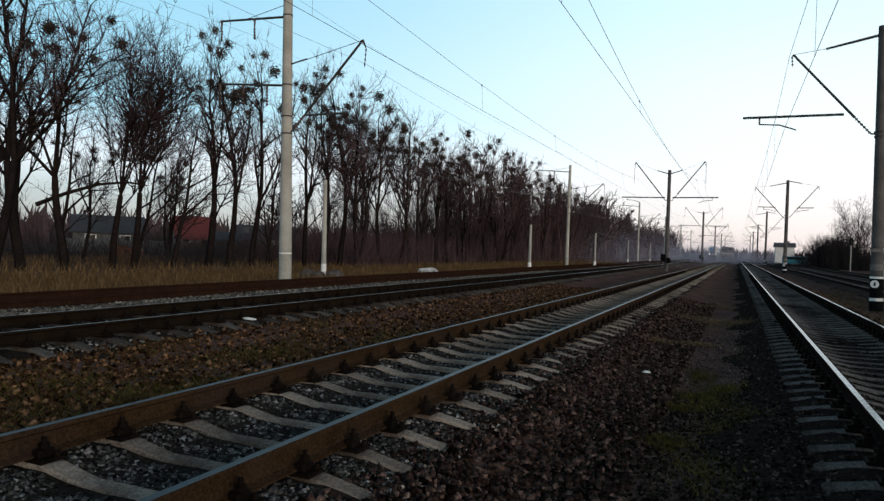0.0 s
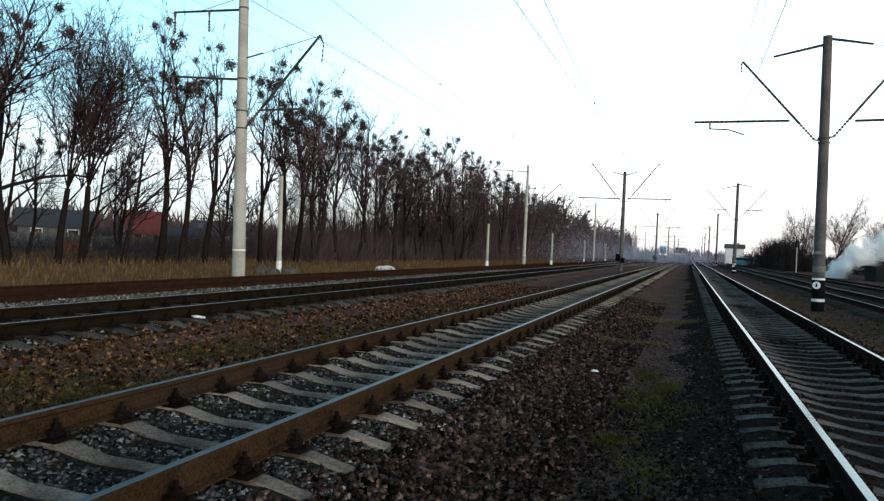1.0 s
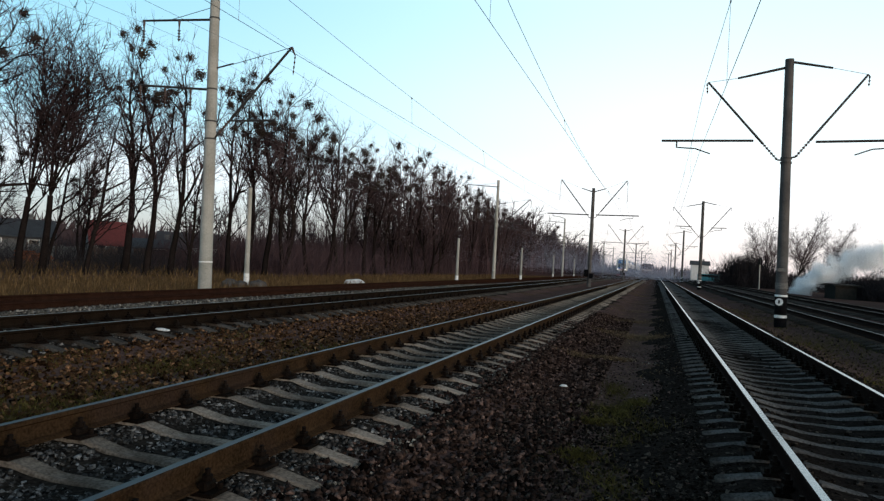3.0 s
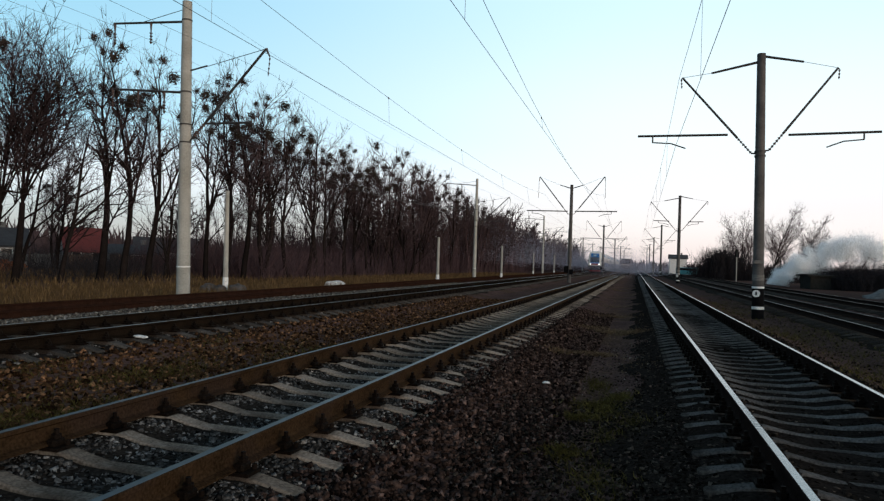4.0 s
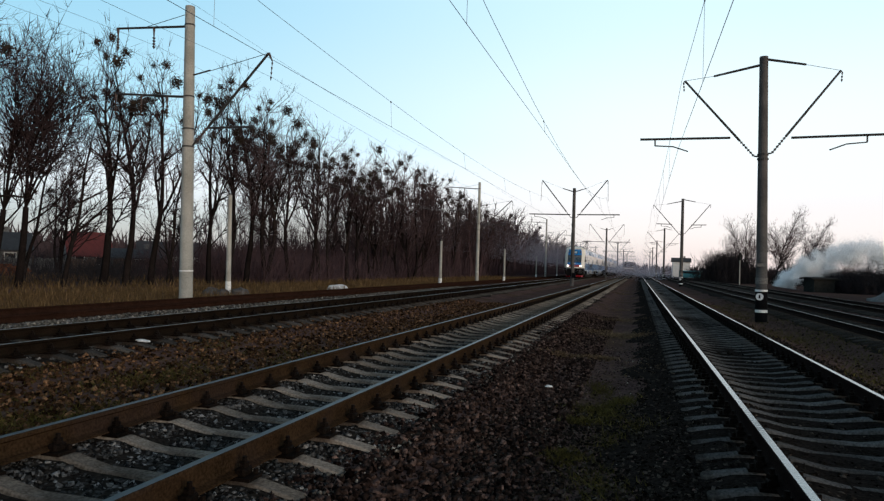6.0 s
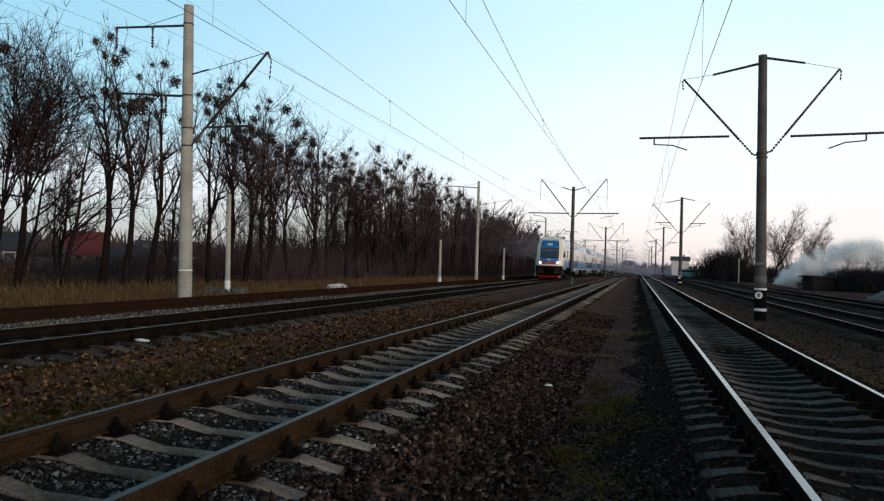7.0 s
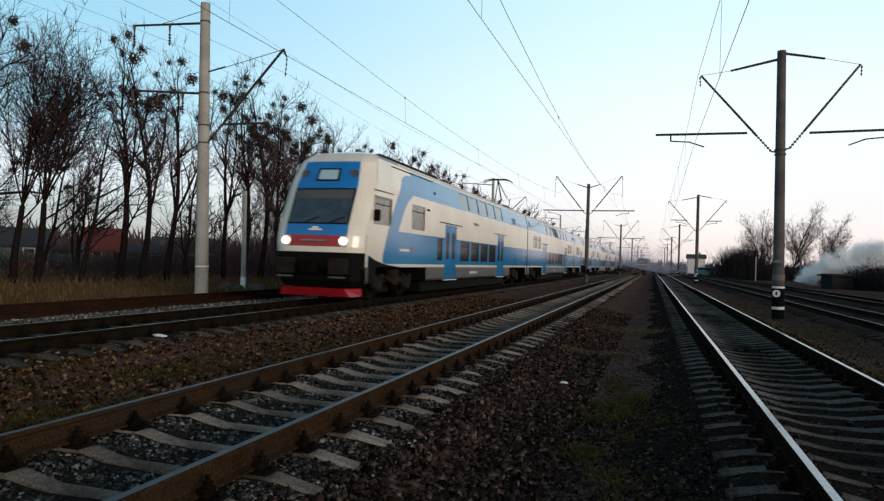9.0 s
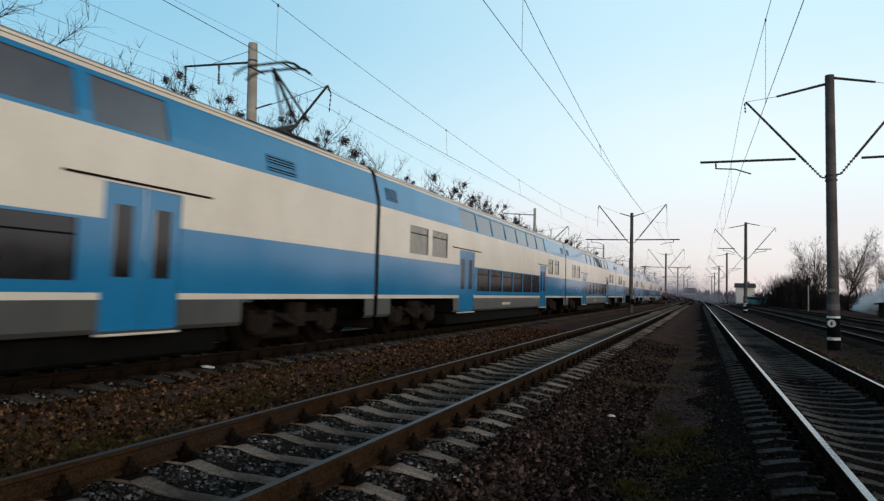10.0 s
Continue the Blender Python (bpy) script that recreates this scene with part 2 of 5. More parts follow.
SLATE = material("grey asbestos roof", (0.02, 0.02, 0.022), (0.045, 0.045, 0.048), 2, 0.9, 0, 0.3, 12)
PLASTER = material("grey house plaster", (0.09, 0.086, 0.083), (0.15, 0.145, 0.14), 1.2, 0.9, 0, 0.15, 10, stain=(0.10, 0.095, 0.09))
PLASTER_WHITE = material("white house plaster", (0.42, 0.42, 0.42), (0.55, 0.55, 0.55), 1.2, 0.9, 0, 0.15, 10)
WOOD = material("old brown boards", (0.045, 0.028, 0.020), (0.09, 0.058, 0.042), 2, 0.9, 0, 0.3, 12, vary=0.3)
HEDGE = material("dark grey leafless brush", (0.013, 0.012, 0.0135), (0.034, 0.031, 0.034), 2, 0.95, 0, 0.0, 9, vary=0.25, spec=0.0)
TAR = material("tarred dark boards", (0.010, 0.010, 0.009), (0.028, 0.027, 0.024), 3, 0.9, 0, 0.2, 9, spec=0.05)
TEAL = material("teal van paint", (0.03, 0.17, 0.20), (0.04, 0.21, 0.24), 1, 0.4, 0, 0.0, 12, grain=0.06)
SMOKE = smoke_material("white smoke", (0.97, 0.975, 0.98))
# mauve-grey flakes that stand in for haze in the distance
HAZE = smoke_material("blue-grey haze flakes", (0.44, 0.44, 0.53))


# ---- mesh tools ----
class Geo:
    """Collects points and faces, each face with a material slot."""

    def __init__(self):
        self.v, self.f, self.m = [], [], []

    def add(self, verts, faces, slot=0):
        k = len(self.v)
        self.v += [tuple(p) for p in verts]
        self.f += [tuple(i + k for i in q) for q in faces]
        self.m += [slot] * len(faces)
        return self

    def box(self, c, s, slot=0, bevel=0.0, turn=None):
        bm = bmesh.new()
        bmesh.ops.create_cube(bm, size=1.0)
        for p in bm.verts:
            p.co = Vector((p.co.x * s[0], p.co.y * s[1], p.co.z * s[2]))
        if bevel:
            bmesh.ops.bevel(bm, geom=bm.edges[:], offset=bevel, segments=1, affect="EDGES")
        bm.verts.index_update()
        m = Matrix.Translation(c) @ (turn or Matrix.Identity(4))
        self.add([m @ p.co for p in bm.verts], [[p.index for p in q.verts] for q in bm.faces], slot)
        bm.free()
        return self

    def tube(self, a, b, ra, rb=None, n=8, slot=0, caps=True):
        rb = ra if rb is None else rb
        a, b = Vector(a), Vector(b)
        q = (b - a).to_track_quat("Z", "Y")
        ring = [q @ Vector((math.cos(2 * math.pi * i / n), math.sin(2 * math.pi * i / n), 0)) for i in range(n)]
        faces = [(i, (i + 1) % n, n + (i + 1) % n, n + i) for i in range(n)]
        if caps:
            faces += [tuple(range(n - 1, -1, -1)), tuple(range(n, 2 * n))]
        return self.add([a + p * ra for p in ring] + [b + p * rb for p in ring], faces, slot)

    def line(self, pts, r, n=5, slot=0):
        """One bent tube through the points."""
        pts = [Vector(p) for p in pts]
        rings = []
        for i, p in enumerate(pts):
            d = (pts[min(i + 1, len(pts) - 1)] - pts[max(i - 1, 0)]).normalized()
            u = d.cross(Vector((0, 0, 1)) if abs(d.z) < 0.9 else Vector((1, 0, 0))).normalized()
            w = d.cross(u)
            rings += [p + r * (math.cos(2 * math.pi * k / n) * u + math.sin(2 * math.pi * k / n) * w) for k in range(n)]
        faces = [(a * n + k, a * n + (k + 1) % n, (a + 1) * n + (k + 1) % n, (a + 1) * n + k) for a in range(len(pts) - 1) for k in range(n)]
        last = (len(pts) - 1) * n
        return self.add(rings, faces + [tuple(range(n)), tuple(range(last, last + n))], slot)

    def weld(self):
        """Joins points that lie on one another."""
        seen, new_v, to = {}, [], []
        for p in self.v:
            key = tuple(round(c, 4) for c in p)
            if key not in seen:
                seen[key] = len(new_v)
                new_v.append(p)
            to.append(seen[key])
        faces, slots = [], []
        for q, m in zip(self.f, self.m):
            k = []
            for i in q:
                if to[i] not in k:
                    k.append(to[i])
            if len(k) > 2:
                faces.append(tuple(k))
                slots.append(m)
        self.v, self.f, self.m = new_v, faces, slots
        return self

    def insulator(self, a, b, count=5, r=0.055, slot=0):
        a, b = Vector(a), Vector(b)
        self.tube(a, b, r * 0.35, None, 6, slot)
        for i in range(count):
            p, q = a.lerp(b, (i + 0.25) / count), a.lerp(b, (i + 0.75) / count)
            self.tube(p, q, r, r * 0.45, 8, slot)
        return self

    def mesh(self, name, mats, smooth=False):
        me = bpy.data.meshes.new(name)
        me.from_pydata(self.v, [], self.f)
        for m in mats if isinstance(mats, (list, tuple)) else [mats]:
            me.materials.append(m)
        me.polygons.foreach_set("material_index", self.m)
        if smooth:
            me.polygons.foreach_set("use_smooth", [True] * len(self.f))
        me.update()
        return me


def part(name, geo, mats, parent=None, label="", smooth=False, at=None):
    data = geo.mesh(name, mats, smooth) if isinstance(geo, Geo) else geo
    ob = new(name, data)
    ob.parent = parent
    if at is not None:
        ob.matrix_basis = at
    return tagged(ob, label)


def thing(name, label, category, group="", kind="", at=None):
    ob = new(name)
    ob.empty_display_size = 0.2
    if at is not None:
        ob.matrix_basis = at
    return tagged(ob, label, category, group, kind)


def array_mesh(name, verts, faces, mats, smooth=False, slots=None):
    me = bpy.data.meshes.new(name)
    n, k = len(faces), faces.shape[1]
    me.vertices.add(len(verts))
    me.vertices.foreach_set("co", np.asarray(verts, np.float32).ravel())
    me.loops.add(n * k)
    me.loops.foreach_set("vertex_index", np.asarray(faces, np.int32).ravel())
    me.polygons.add(n)
    me.polygons.foreach_set("loop_start", np.arange(0, n * k, k, dtype=np.int32))
    if slots is not None:
        me.polygons.foreach_set("material_index", np.asarray(slots, np.int32))
    for m in mats if isinstance(mats, (list, tuple)) else [mats]:
        me.materials.append(m)
    if smooth:
        me.polygons.foreach_set("use_smooth", [True] * n)
    me.update(calc_edges=True)
    return me


# ---- plan ----
LEAN_X = 0.0049                       # the three tracks on one side run a quarter of a degree off the others
YAW = -math.degrees(math.atan(LEAN_X))
TRACKS = [("a", -9.30, 0.0), ("b", -3.47, 0.0), ("z", -13.45, -0.05), ("c", 1.834, 0.0), ("d", 6.55, 0.0), ("e", 10.90, 0.0)]  # name, centre, drop


def centre(name, y):
    x = dict((n, x) for n, x, _ in TRACKS)[name]
    return x + (LEAN_X * y if name in "abz" else 0.0)


def soft_step(a, b, x):
    t = np.clip((x - a) / (b - a), 0, 1)
    return t * t * (3 - 2 * t)


def ground_z(x, y):
    """Height of the ballast and the land."""
    x, y = np.asarray(x, float), np.asarray(y, float)
    low = np.full(np.broadcast(x, y).shape, -0.22)
    low = np.where(x < -16, -0.28 + 0.02 * (-16 - x).clip(0, 12) * 0.3, low)
    z = low.copy()
    for name, x0, drop in TRACKS:
        d = np.abs(x - (x0 + (LEAN_X * y if name in "abz" else 0)))
        z = np.maximum(z, low + ({"b": -0.031, "c": -0.03}.get(name, -0.058) + drop - low) * (1 - soft_step(1.45, 2.25, d)))
        z = z - (0.064 if name == "b" else 0.048) * (1 - soft_step(0.3, 0.6, d)) - (0.062 if name == "c" else 0.04) * soft_step(1.0, 1.3, d) * (1 - soft_step(1.5, 2.2, d))
    between = x - LEAN_X * y  # gravel heaped up between the main track and the disused one
    heap = soft_step(-12.7, -12.1, between) * (1 - soft_step(-10.9, -10.4, between))
    z = z + (np.maximum(z, 0.03) - z) * heap
    z = z + (0.008 * np.sin(x * 2.3 + 0.7 * y) + 0.006 * np.sin(1.9 * y - x * 0.9)) - 0.012
    return z


xs = np.concatenate([-np.geomspace(2600, 34, 26), np.arange(-32, -17, 1.0), np.arange(-17, 14, 0.22), np.arange(14, 34, 1.0), np.geomspace(36, 2600, 26)])
ys = np.concatenate([-np.geomspace(900, 8, 14), np.arange(-6, 30, 0.35), np.arange(30, 90, 1.2), np.geomspace(92, 4000, 34)])
gx, gy = np.meshgrid(xs, ys)
gz = ground_z(gx, gy)
nx, ny = len(xs), len(ys)
ii = (np.arange(ny - 1)[:, None] * nx + np.arange(nx - 1)[None, :]).ravel()
ground = new("ground", array_mesh("ground", np.stack([gx, gy, gz], -1).reshape(-1, 3), np.stack([ii, ii + 1, ii + nx + 1, ii + nx], -1), GROUND, True))
tagged(ground, "dark brown earth and dirty gravel between the tracks", "ground", kind="structure")

# ---- tracks ----
def ballast_bed(x0, half, mat, label, lean, lift=0.012):
    """A raised bed of ballast under one track."""
    x = np.linspace(-half, half, 22)
    y = np.concatenate([np.arange(-10, 40, 0.3), np.arange(40, 120, 1.5), np.geomspace(122, 900, 20)])
    bx, by = np.meshgrid(x, y)
    bx = bx + x0 + LEAN_X * by * lean
    edge = np.abs(bx - x0 - LEAN_X * by * lean) / half
    r = np.random.RandomState(7)
    bz = ground_z(bx, by) + lift - 0.06 * np.clip((edge - 0.80 - 0.14 * np.sin(by * 1.7) * np.sin(by * 0.61 + 1) - r.uniform(-0.06, 0.06, bx.shape)) / 0.1, 0, 1) + r.uniform(-0.008, 0.008, bx.shape)
    k = (np.arange(len(y) - 1)[:, None] * len(x) + np.arange(len(x) - 1)[None, :]).ravel()
    ob = new("ballast_bed", array_mesh("ballast_bed", np.stack([bx, by, bz], -1).reshape(-1, 3), np.stack([k, k + 1, k + len(x) + 1, k + len(x)], -1), mat, True))
    return tagged(ob, label, "ballast", kind="structure")


# black bed: oil plus painted shade, spread past the sleeper ends
ballast_bed(1.60, 1.98, BED_DARK, "oily ballast under the shiny track, shade in its black", 0, 0.014)
ballast_bed(6.55, 1.7, BED, "dirty dark ballast under a side track", 0)
ballast_bed(10.90, 1.7, BED, "dirty dark ballast under a side track", 0)
ballast_bed(-3.47, 1.75, BED, "dirty grey ballast under the rusty track", 1)
ballast_bed(-9.30, 1.75, BED, "dirty grey ballast under the main track", 1)
PROFILE = [(-0.075, 0.0), (-0.075, 0.012), (-0.022, 0.032), (-0.010, 0.05), (-0.010, 0.132), (-0.037, 0.147), (-0.037, 0.170), (-0.028, 0.180),
           (0.028, 0.180), (0.037, 0.170), (0.037, 0.147), (0.010, 0.132), (0.010, 0.05), (0.022, 0.032), (0.075, 0.012), (0.075, 0.0)]


def rail_mesh(y0, y1, side, head):
    g, n = Geo(), len(PROFILE)
    stops = [y0 + (y1 - y0) * i / 24 for i in range(25)]
    v = [(x, y, z) for y in stops for x, z in PROFILE]
    faces, slots = [], []
    for k in range(24):
        for i in range(n):
            j = (i + 1) % n
            faces.append((k * n + i, k * n + j, (k + 1) * n + j, (k + 1) * n + i))
            slots.append(1 if i == 7 else 0)
    g.add(v, faces)
    g.m = slots
    g.add([v[i] for i in range(n)], [tuple(range(n))])
    return g.mesh("rail", [side, head])


def sleeper_mesh(mat, half=1.35, slim=1.0):
    g = Geo()
    rows = []
    for x, top, w in ((-1.35, -0.075, 0.085), (-1.335, -0.062, 0.09), (-1.0, 0.0, 0.10), (-0.58, 0.0, 0.10), (-0.42, -0.032, 0.092), (-0.26, -0.058, 0.085),
                      (0.26, -0.058, 0.085), (0.42, -0.032, 0.092), (0.58, 0.0, 0.10), (1.0, 0.0, 0.10), (1.335, -0.062, 0.09), (1.35, -0.075, 0.085)):
        x, w = x * half / 1.35, w * slim
        rows.append([(x, -w - 0.015, -0.2), (x, -w, top - 0.012), (x, -w + 0.014, top), (x, w - 0.014, top), (x, w, top - 0.012), (x, w + 0.015, -0.2)])
    v = [p for r in rows for p in r]
    f = [(k * 6 + i, k * 6 + i + 1, k * 6 + i + 7, k * 6 + i + 6) for k in range(len(rows) - 1) for i in range(5)]
    g.add(v, f + [tuple(range(5, -1, -1)), tuple(range(len(v) - 6, len(v)))])
    return g.mesh("sleeper", mat)


def fastening_mesh():
    g = Geo()
    g.box((0.10, 0, 0.012), (0.16, 0.17, 0.024))
    g.box((0.085, 0, 0.048), (0.075, 0.12, 0.06), bevel=0.012)
    g.tube((0.090, 0, 0.06), (0.090, 0, 0.150), 0.019, None, 6)
    g.tube((0.090, 0, 0.080), (0.090, 0, 0.112), 0.036, None, 6)
    g.tube((0.15, 0.05, 0.02), (0.15, 0.05, 0.06), 0.02, None, 6)
    return g.mesh("rail_fastening", IRON)


SLEEPER, SLEEPER_DARK, SLEEPER_SIDE, FASTENING = sleeper_mesh(CONCRETE, 1.35, 0.82), sleeper_mesh(CONCRETE_DARK, 1.33, 0.82), sleeper_mesh(CONCRETE_SIDE, 1.31, 0.62), fastening_mesh()


def joined(me, poses_):
    co = np.empty(len(me.vertices) * 3, np.float32)
    me.vertices.foreach_get("co", co)
    co = co.reshape(-1, 3)
    v, f, k = [], [], 0
    base = [tuple(p.vertices) for p in me.polygons]
    for x, y, z, flip in poses_:
        v.append(co * ((-1, -1, 1) if flip else (1, 1, 1)) + (x, y, z))
        f += [tuple(i + k for i in q) for q in base]
        k += len(co)
    g = Geo()
    g.v, g.f, g.m = [tuple(p) for p in np.concatenate(v)], f, [0] * len(f)
    return g


def track(name, x0, label, step, phase, y0, y1, near, side, head, clips=True):
    t = thing("railway_track", label, "railway track", "parallel railway tracks", at=pose(x0, 0, dict((n, d) for n, _, d in TRACKS)[name], 0, 0, YAW if name in "abz" else 0))
    rail = rail_mesh(y0, y1, side, head)
    for s in (-1, 1):
        part("rail", rail, None, t, "worn steel rail", at=pose(s * 0.7975, 0, 0.018))
    rnd = random.Random(name)
    beam = SLEEPER if name == "b" else SLEEPER_SIDE if name == "c" else SLEEPER_DARK
    first = int((y0 + 16 - phase) // step)
    ks = [k for k in range(first, int((130 - phase) / step))]
    k_near = [k for k in ks if phase + k * step < near]
    clip_far, sleeper_far = [], []
    left = 300
    for k in ks:
        y = phase + k * step + rnd.uniform(-0.02, 0.02)
        dz = -0.002 + rnd.uniform(-0.008, 0.0)
        if k in k_near:
            part("sleeper", beam, None, t, at=pose(0, y, dz, 0, 0, rnd.uniform(-0.9, 0.9)))
        else:
            sleeper_far.append((0, y, dz, False))
        if clips and y < 60:
            for s in (-1, 1):
                for o in (-1, 1):
                    if left > 0 and y > 1.5:
                        part("rail_fastening", FASTENING, None, t, at=pose(s * 0.7975, y, dz, 0, 0, 0 if o > 0 else 180))
                        left -= 1
                    else:
                        clip_far.append((s * 0.7975, y, dz, o < 0))
    if sleeper_far:
        tagged(part("far_sleeper", joined(beam, sleeper_far), list(beam.materials), t), kind="stuff")
    if clip_far:
        tagged(part("far_fastening", joined(FASTENING, clip_far), IRON, t), kind="stuff")
    return t


# ---- overhead line poles ----
def ring(g, z, r, h=0.07, slot=0):
    g.tube((0, 0, z - h / 2), (0, 0, z + h / 2), r, None, 16, slot)


def pole_shaft(height, r0, r1, mat, parent, label):
    g = Geo()
    g.tube((0, 0, -0.5), (0, 0, height), r0, r1, 20)
    return part("shaft", g, mat, parent, label)


def bracket(parent, s, joint_z, tip, arm_z, arm_in, arm_out, stay_z, stay_tip, thick=0.045):
    """One side of a two-track pole: strut with insulators, registration arm, stay."""
    jx, r = s * 0.24, 0.03
    a, b = Vector((s * 0.16, 0, joint_z)), Vector((s * tip[0], 0, tip[1]))
    d = (b - a).normalized()
    g = Geo()
    g.tube((s * 0.1, 0, joint_z), (s * 0.30, 0, joint_z + 0.02), 0.03)
    e = Vector((s * 0.30, 0, joint_z + 0.02))
    e2 = e + (b - e).normalized() * 0.75
    strut = part("strut", g.tube(e2, b, thick, thick * 0.85), STEEL, parent, "slanting black steel strut")
    part("strut_insulator", Geo().insulator(e, e2, 6, 0.06), PORCELAIN, strut, "ribbed brown porcelain insulator")
    hang = Geo().tube(b, b + Vector((s * 0.06, 0, -0.1)), 0.02).insulator(b + Vector((s * 0.04, 0, -0.06)), b + Vector((s * 0.02, 0, -0.42)), 3, 0.04)
    if thick > 0.05:
        hang.tube(b + Vector((s * 0.06, 0, -0.1)), b + Vector((s * 0.10, 0, -2.1)), 0.022, None, 5)
    part("wire_hanger", hang, PORCELAIN, strut)
    arm = part("registration_arm", Geo().tube((s * arm_in, 0, arm_z), (s * arm_out, 0, arm_z + 0.03), thick), STEEL, parent, "level steel registration arm")
    o = s * (arm_out - 0.55)
    steady = Geo().tube((o, 0, arm_z), (o, 0, arm_z - 0.24), 0.03)
    inner = s * (arm_out - 1.75)
    steady.line([(o, 0, arm_z - 0.23), ((o * 0.45 + inner * 0.55), 0, arm_z - 0.28), (inner, 0, arm_z - 0.48)], 0.026)
    part("steady_arm", steady, STEEL, arm)
    stay = Geo().tube((s * 0.1, 0, stay_z), (s * stay_tip[0], 0, stay_tip[1]), 0.05, 0.04)
    part("stay", stay, STEEL, parent)
    cable = Geo().tube((s * stay_tip[0], 0, stay_tip[1]), b, 0.009, None, 5)
    part("stay_cable", cable, STEEL, parent)


def two_track_pole(label, mat, painted, tall=False, reach=1.0, height=9.65):
    p = thing("catenary_pole", label, "catenary pole", "poles between the tracks")
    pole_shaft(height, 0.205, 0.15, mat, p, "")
    for z in (5.86, 6.02):
        band_ = Geo()
        ring(band_, z, 0.20, 0.06)
        part("clamp", band_, STEEL, p)
    if tall:
        for s in (-1, 1):
            bracket(p, s, 6.7, (3.2, 10.45), 7.0, 0.35, 4.45, 9.3, (1.15, 9.62), 0.055)
        return p
    up = height - 9.65
    bracket(p, -1, 5.95, (2.75 + up, 8.9 + up), 6.68 + up, 1.12, 4.35 * reach, 9.35 + up, (1.72, 9.02 + up))
    bracket(p, 1, 6.05, (2.55 + up, 9.0 + up), 6.62 + up, 0.95, 3.95 * reach, 9.55 + up, (1.42, 9.28 + up))
    if painted:
        foot = Geo()
        foot.tube((0, 0, -0.4), (0, 0, 0.98), 0.212, 0.209, 20)
        base = part("painted_base", foot, BLACK, p, "black painted foot")
        for z, h in ((1.02, 0.07), (0.27, 0.10)):
            g = Geo()
            ring(g, z, 0.214, h)
            part("white_band", g, WHITE, base, "white painted ring")
        g = Geo()
        g.tube((-0.09, -0.205, 0.80), (-0.095, -0.222, 0.80), 0.13, None, 18)
        disc = part("number_disc", g, WHITE, base, "round white plate with a dark mark")
        part("mark", Geo().box((-0.09, -0.226, 0.80), (0.07, 0.008, 0.12)), BLACK, disc)
        g = Geo()
        g.box((-0.02, -0.19, 1.95), (0.34, 0.05, 0.12), bevel=0.01)
        part("plate", g, POLE_WORN, p, "small pale plate")
        g = Geo()
        ring(g, 1.38, 0.212, 0.22)
        part("worn_ring", g, POLE_WORN, p, "worn paler ring")
    return p


def side_pole():
    p = thing("line_pole", "tall pale concrete pole beside the rusty track with dark steel arms", "catenary pole", "pale poles along the wood")
    pole_shaft(10.42, 0.235, 0.165, POLE, p, "")
    for z, r in ((9.75, 0.175), (7.2, 0.19), (6.05, 0.205), (5.42, 0.207)):
        clamp = Geo()
        ring(clamp, z, r + 0.008, 0.05)
        part("clamp", clamp, STEEL, p, "dark steel clamp")
    g = Geo()
    ring(g, 1.05, 0.236, 0.05)
    part("white_ring", g, WHITE, p, "thin white ring near the foot")
    for z0, z1, x1, drops in ((9.72, 9.92, -3.1, (-3.05, -1.5)), (7.2, 7.52, -3.15, (-3.1, -2.0, -0.9))):
        arm = part("cross_arm", Geo().tube((-0.1, 0, z0), (x1, 0, z1), 0.045, 0.04), STEEL, p, "dark steel cross arm")
        for x in drops:
            z = z0 + (z1 - z0) * x / x1
            g = Geo().tube((x, 0, z), (x, 0, z - 0.35), 0.05, 0.02).insulator((x, 0, z - 0.35), (x, 0, z - 0.78), 4, 0.06)
            part("arm_insulator", g, PORCELAIN, arm, "hanging dark insulator")
    g = Geo().tube((0.1, 0, 7.95), (0.85, 0, 8.08), 0.03)
    part("short_arm", g, STEEL, p)
    a, b = Vector((0.18, 0, 5.45)), Vector((3.15, 0, 8.5))
    strut = part("cantilever_strut", Geo().tube(a + (b - a) * 0.22, b, 0.05, 0.042).tube(a, a + (b - a) * 0.23, 0.035), STEEL, p, "slanting dark cantilever")
    part("strut_insulator", Geo().insulator(a + (b - a) * 0.06, a + (b - a) * 0.2, 5, 0.08), PORCELAIN, strut)
    part("wire_hanger", Geo().tube(b, b + Vector((0.14, 0, -0.3)), 0.05, 0.02).insulator(b + Vector((0.14, 0, -0.3)), b + Vector((0.08, 0, -0.95)), 4, 0.035), PORCELAIN, strut)
    part("registration_arm", Geo().tube((0.8, 0, 6.05), (2.6, 0, 6.0), 0.04), STEEL, p, "level dark registration arm")
    part("stay_cable", Geo().tube((0.8, 0, 8.05), b, 0.012, None, 5), STEEL, p)
    part("upper_cable", Geo().tube((0.1, 0, 10.2), (-1.9, 0, 9.85), 0.012, None, 5), STEEL, p)
    return p


def short_post(height):
    p = thing("short_post", "short whitish concrete post standing in the dry grass", "post", "short white posts along the track")
    g = Geo()
    g.tube((0, 0, -0.4), (0, 0, height), 0.125, 0.09, 12)
    part("shaft", g, POLE, p)
    g = Geo()
    g.tube((0, 0, height), (0, 0, height + 0.06), 0.10, 0.08, 12)
    part("cap", g, POLE, p)
    g = Geo()
    ring(g, 0.35, 0.128, 0.5)
    part("white_foot", g, WHITE, p, "whitewashed foot")
    return p


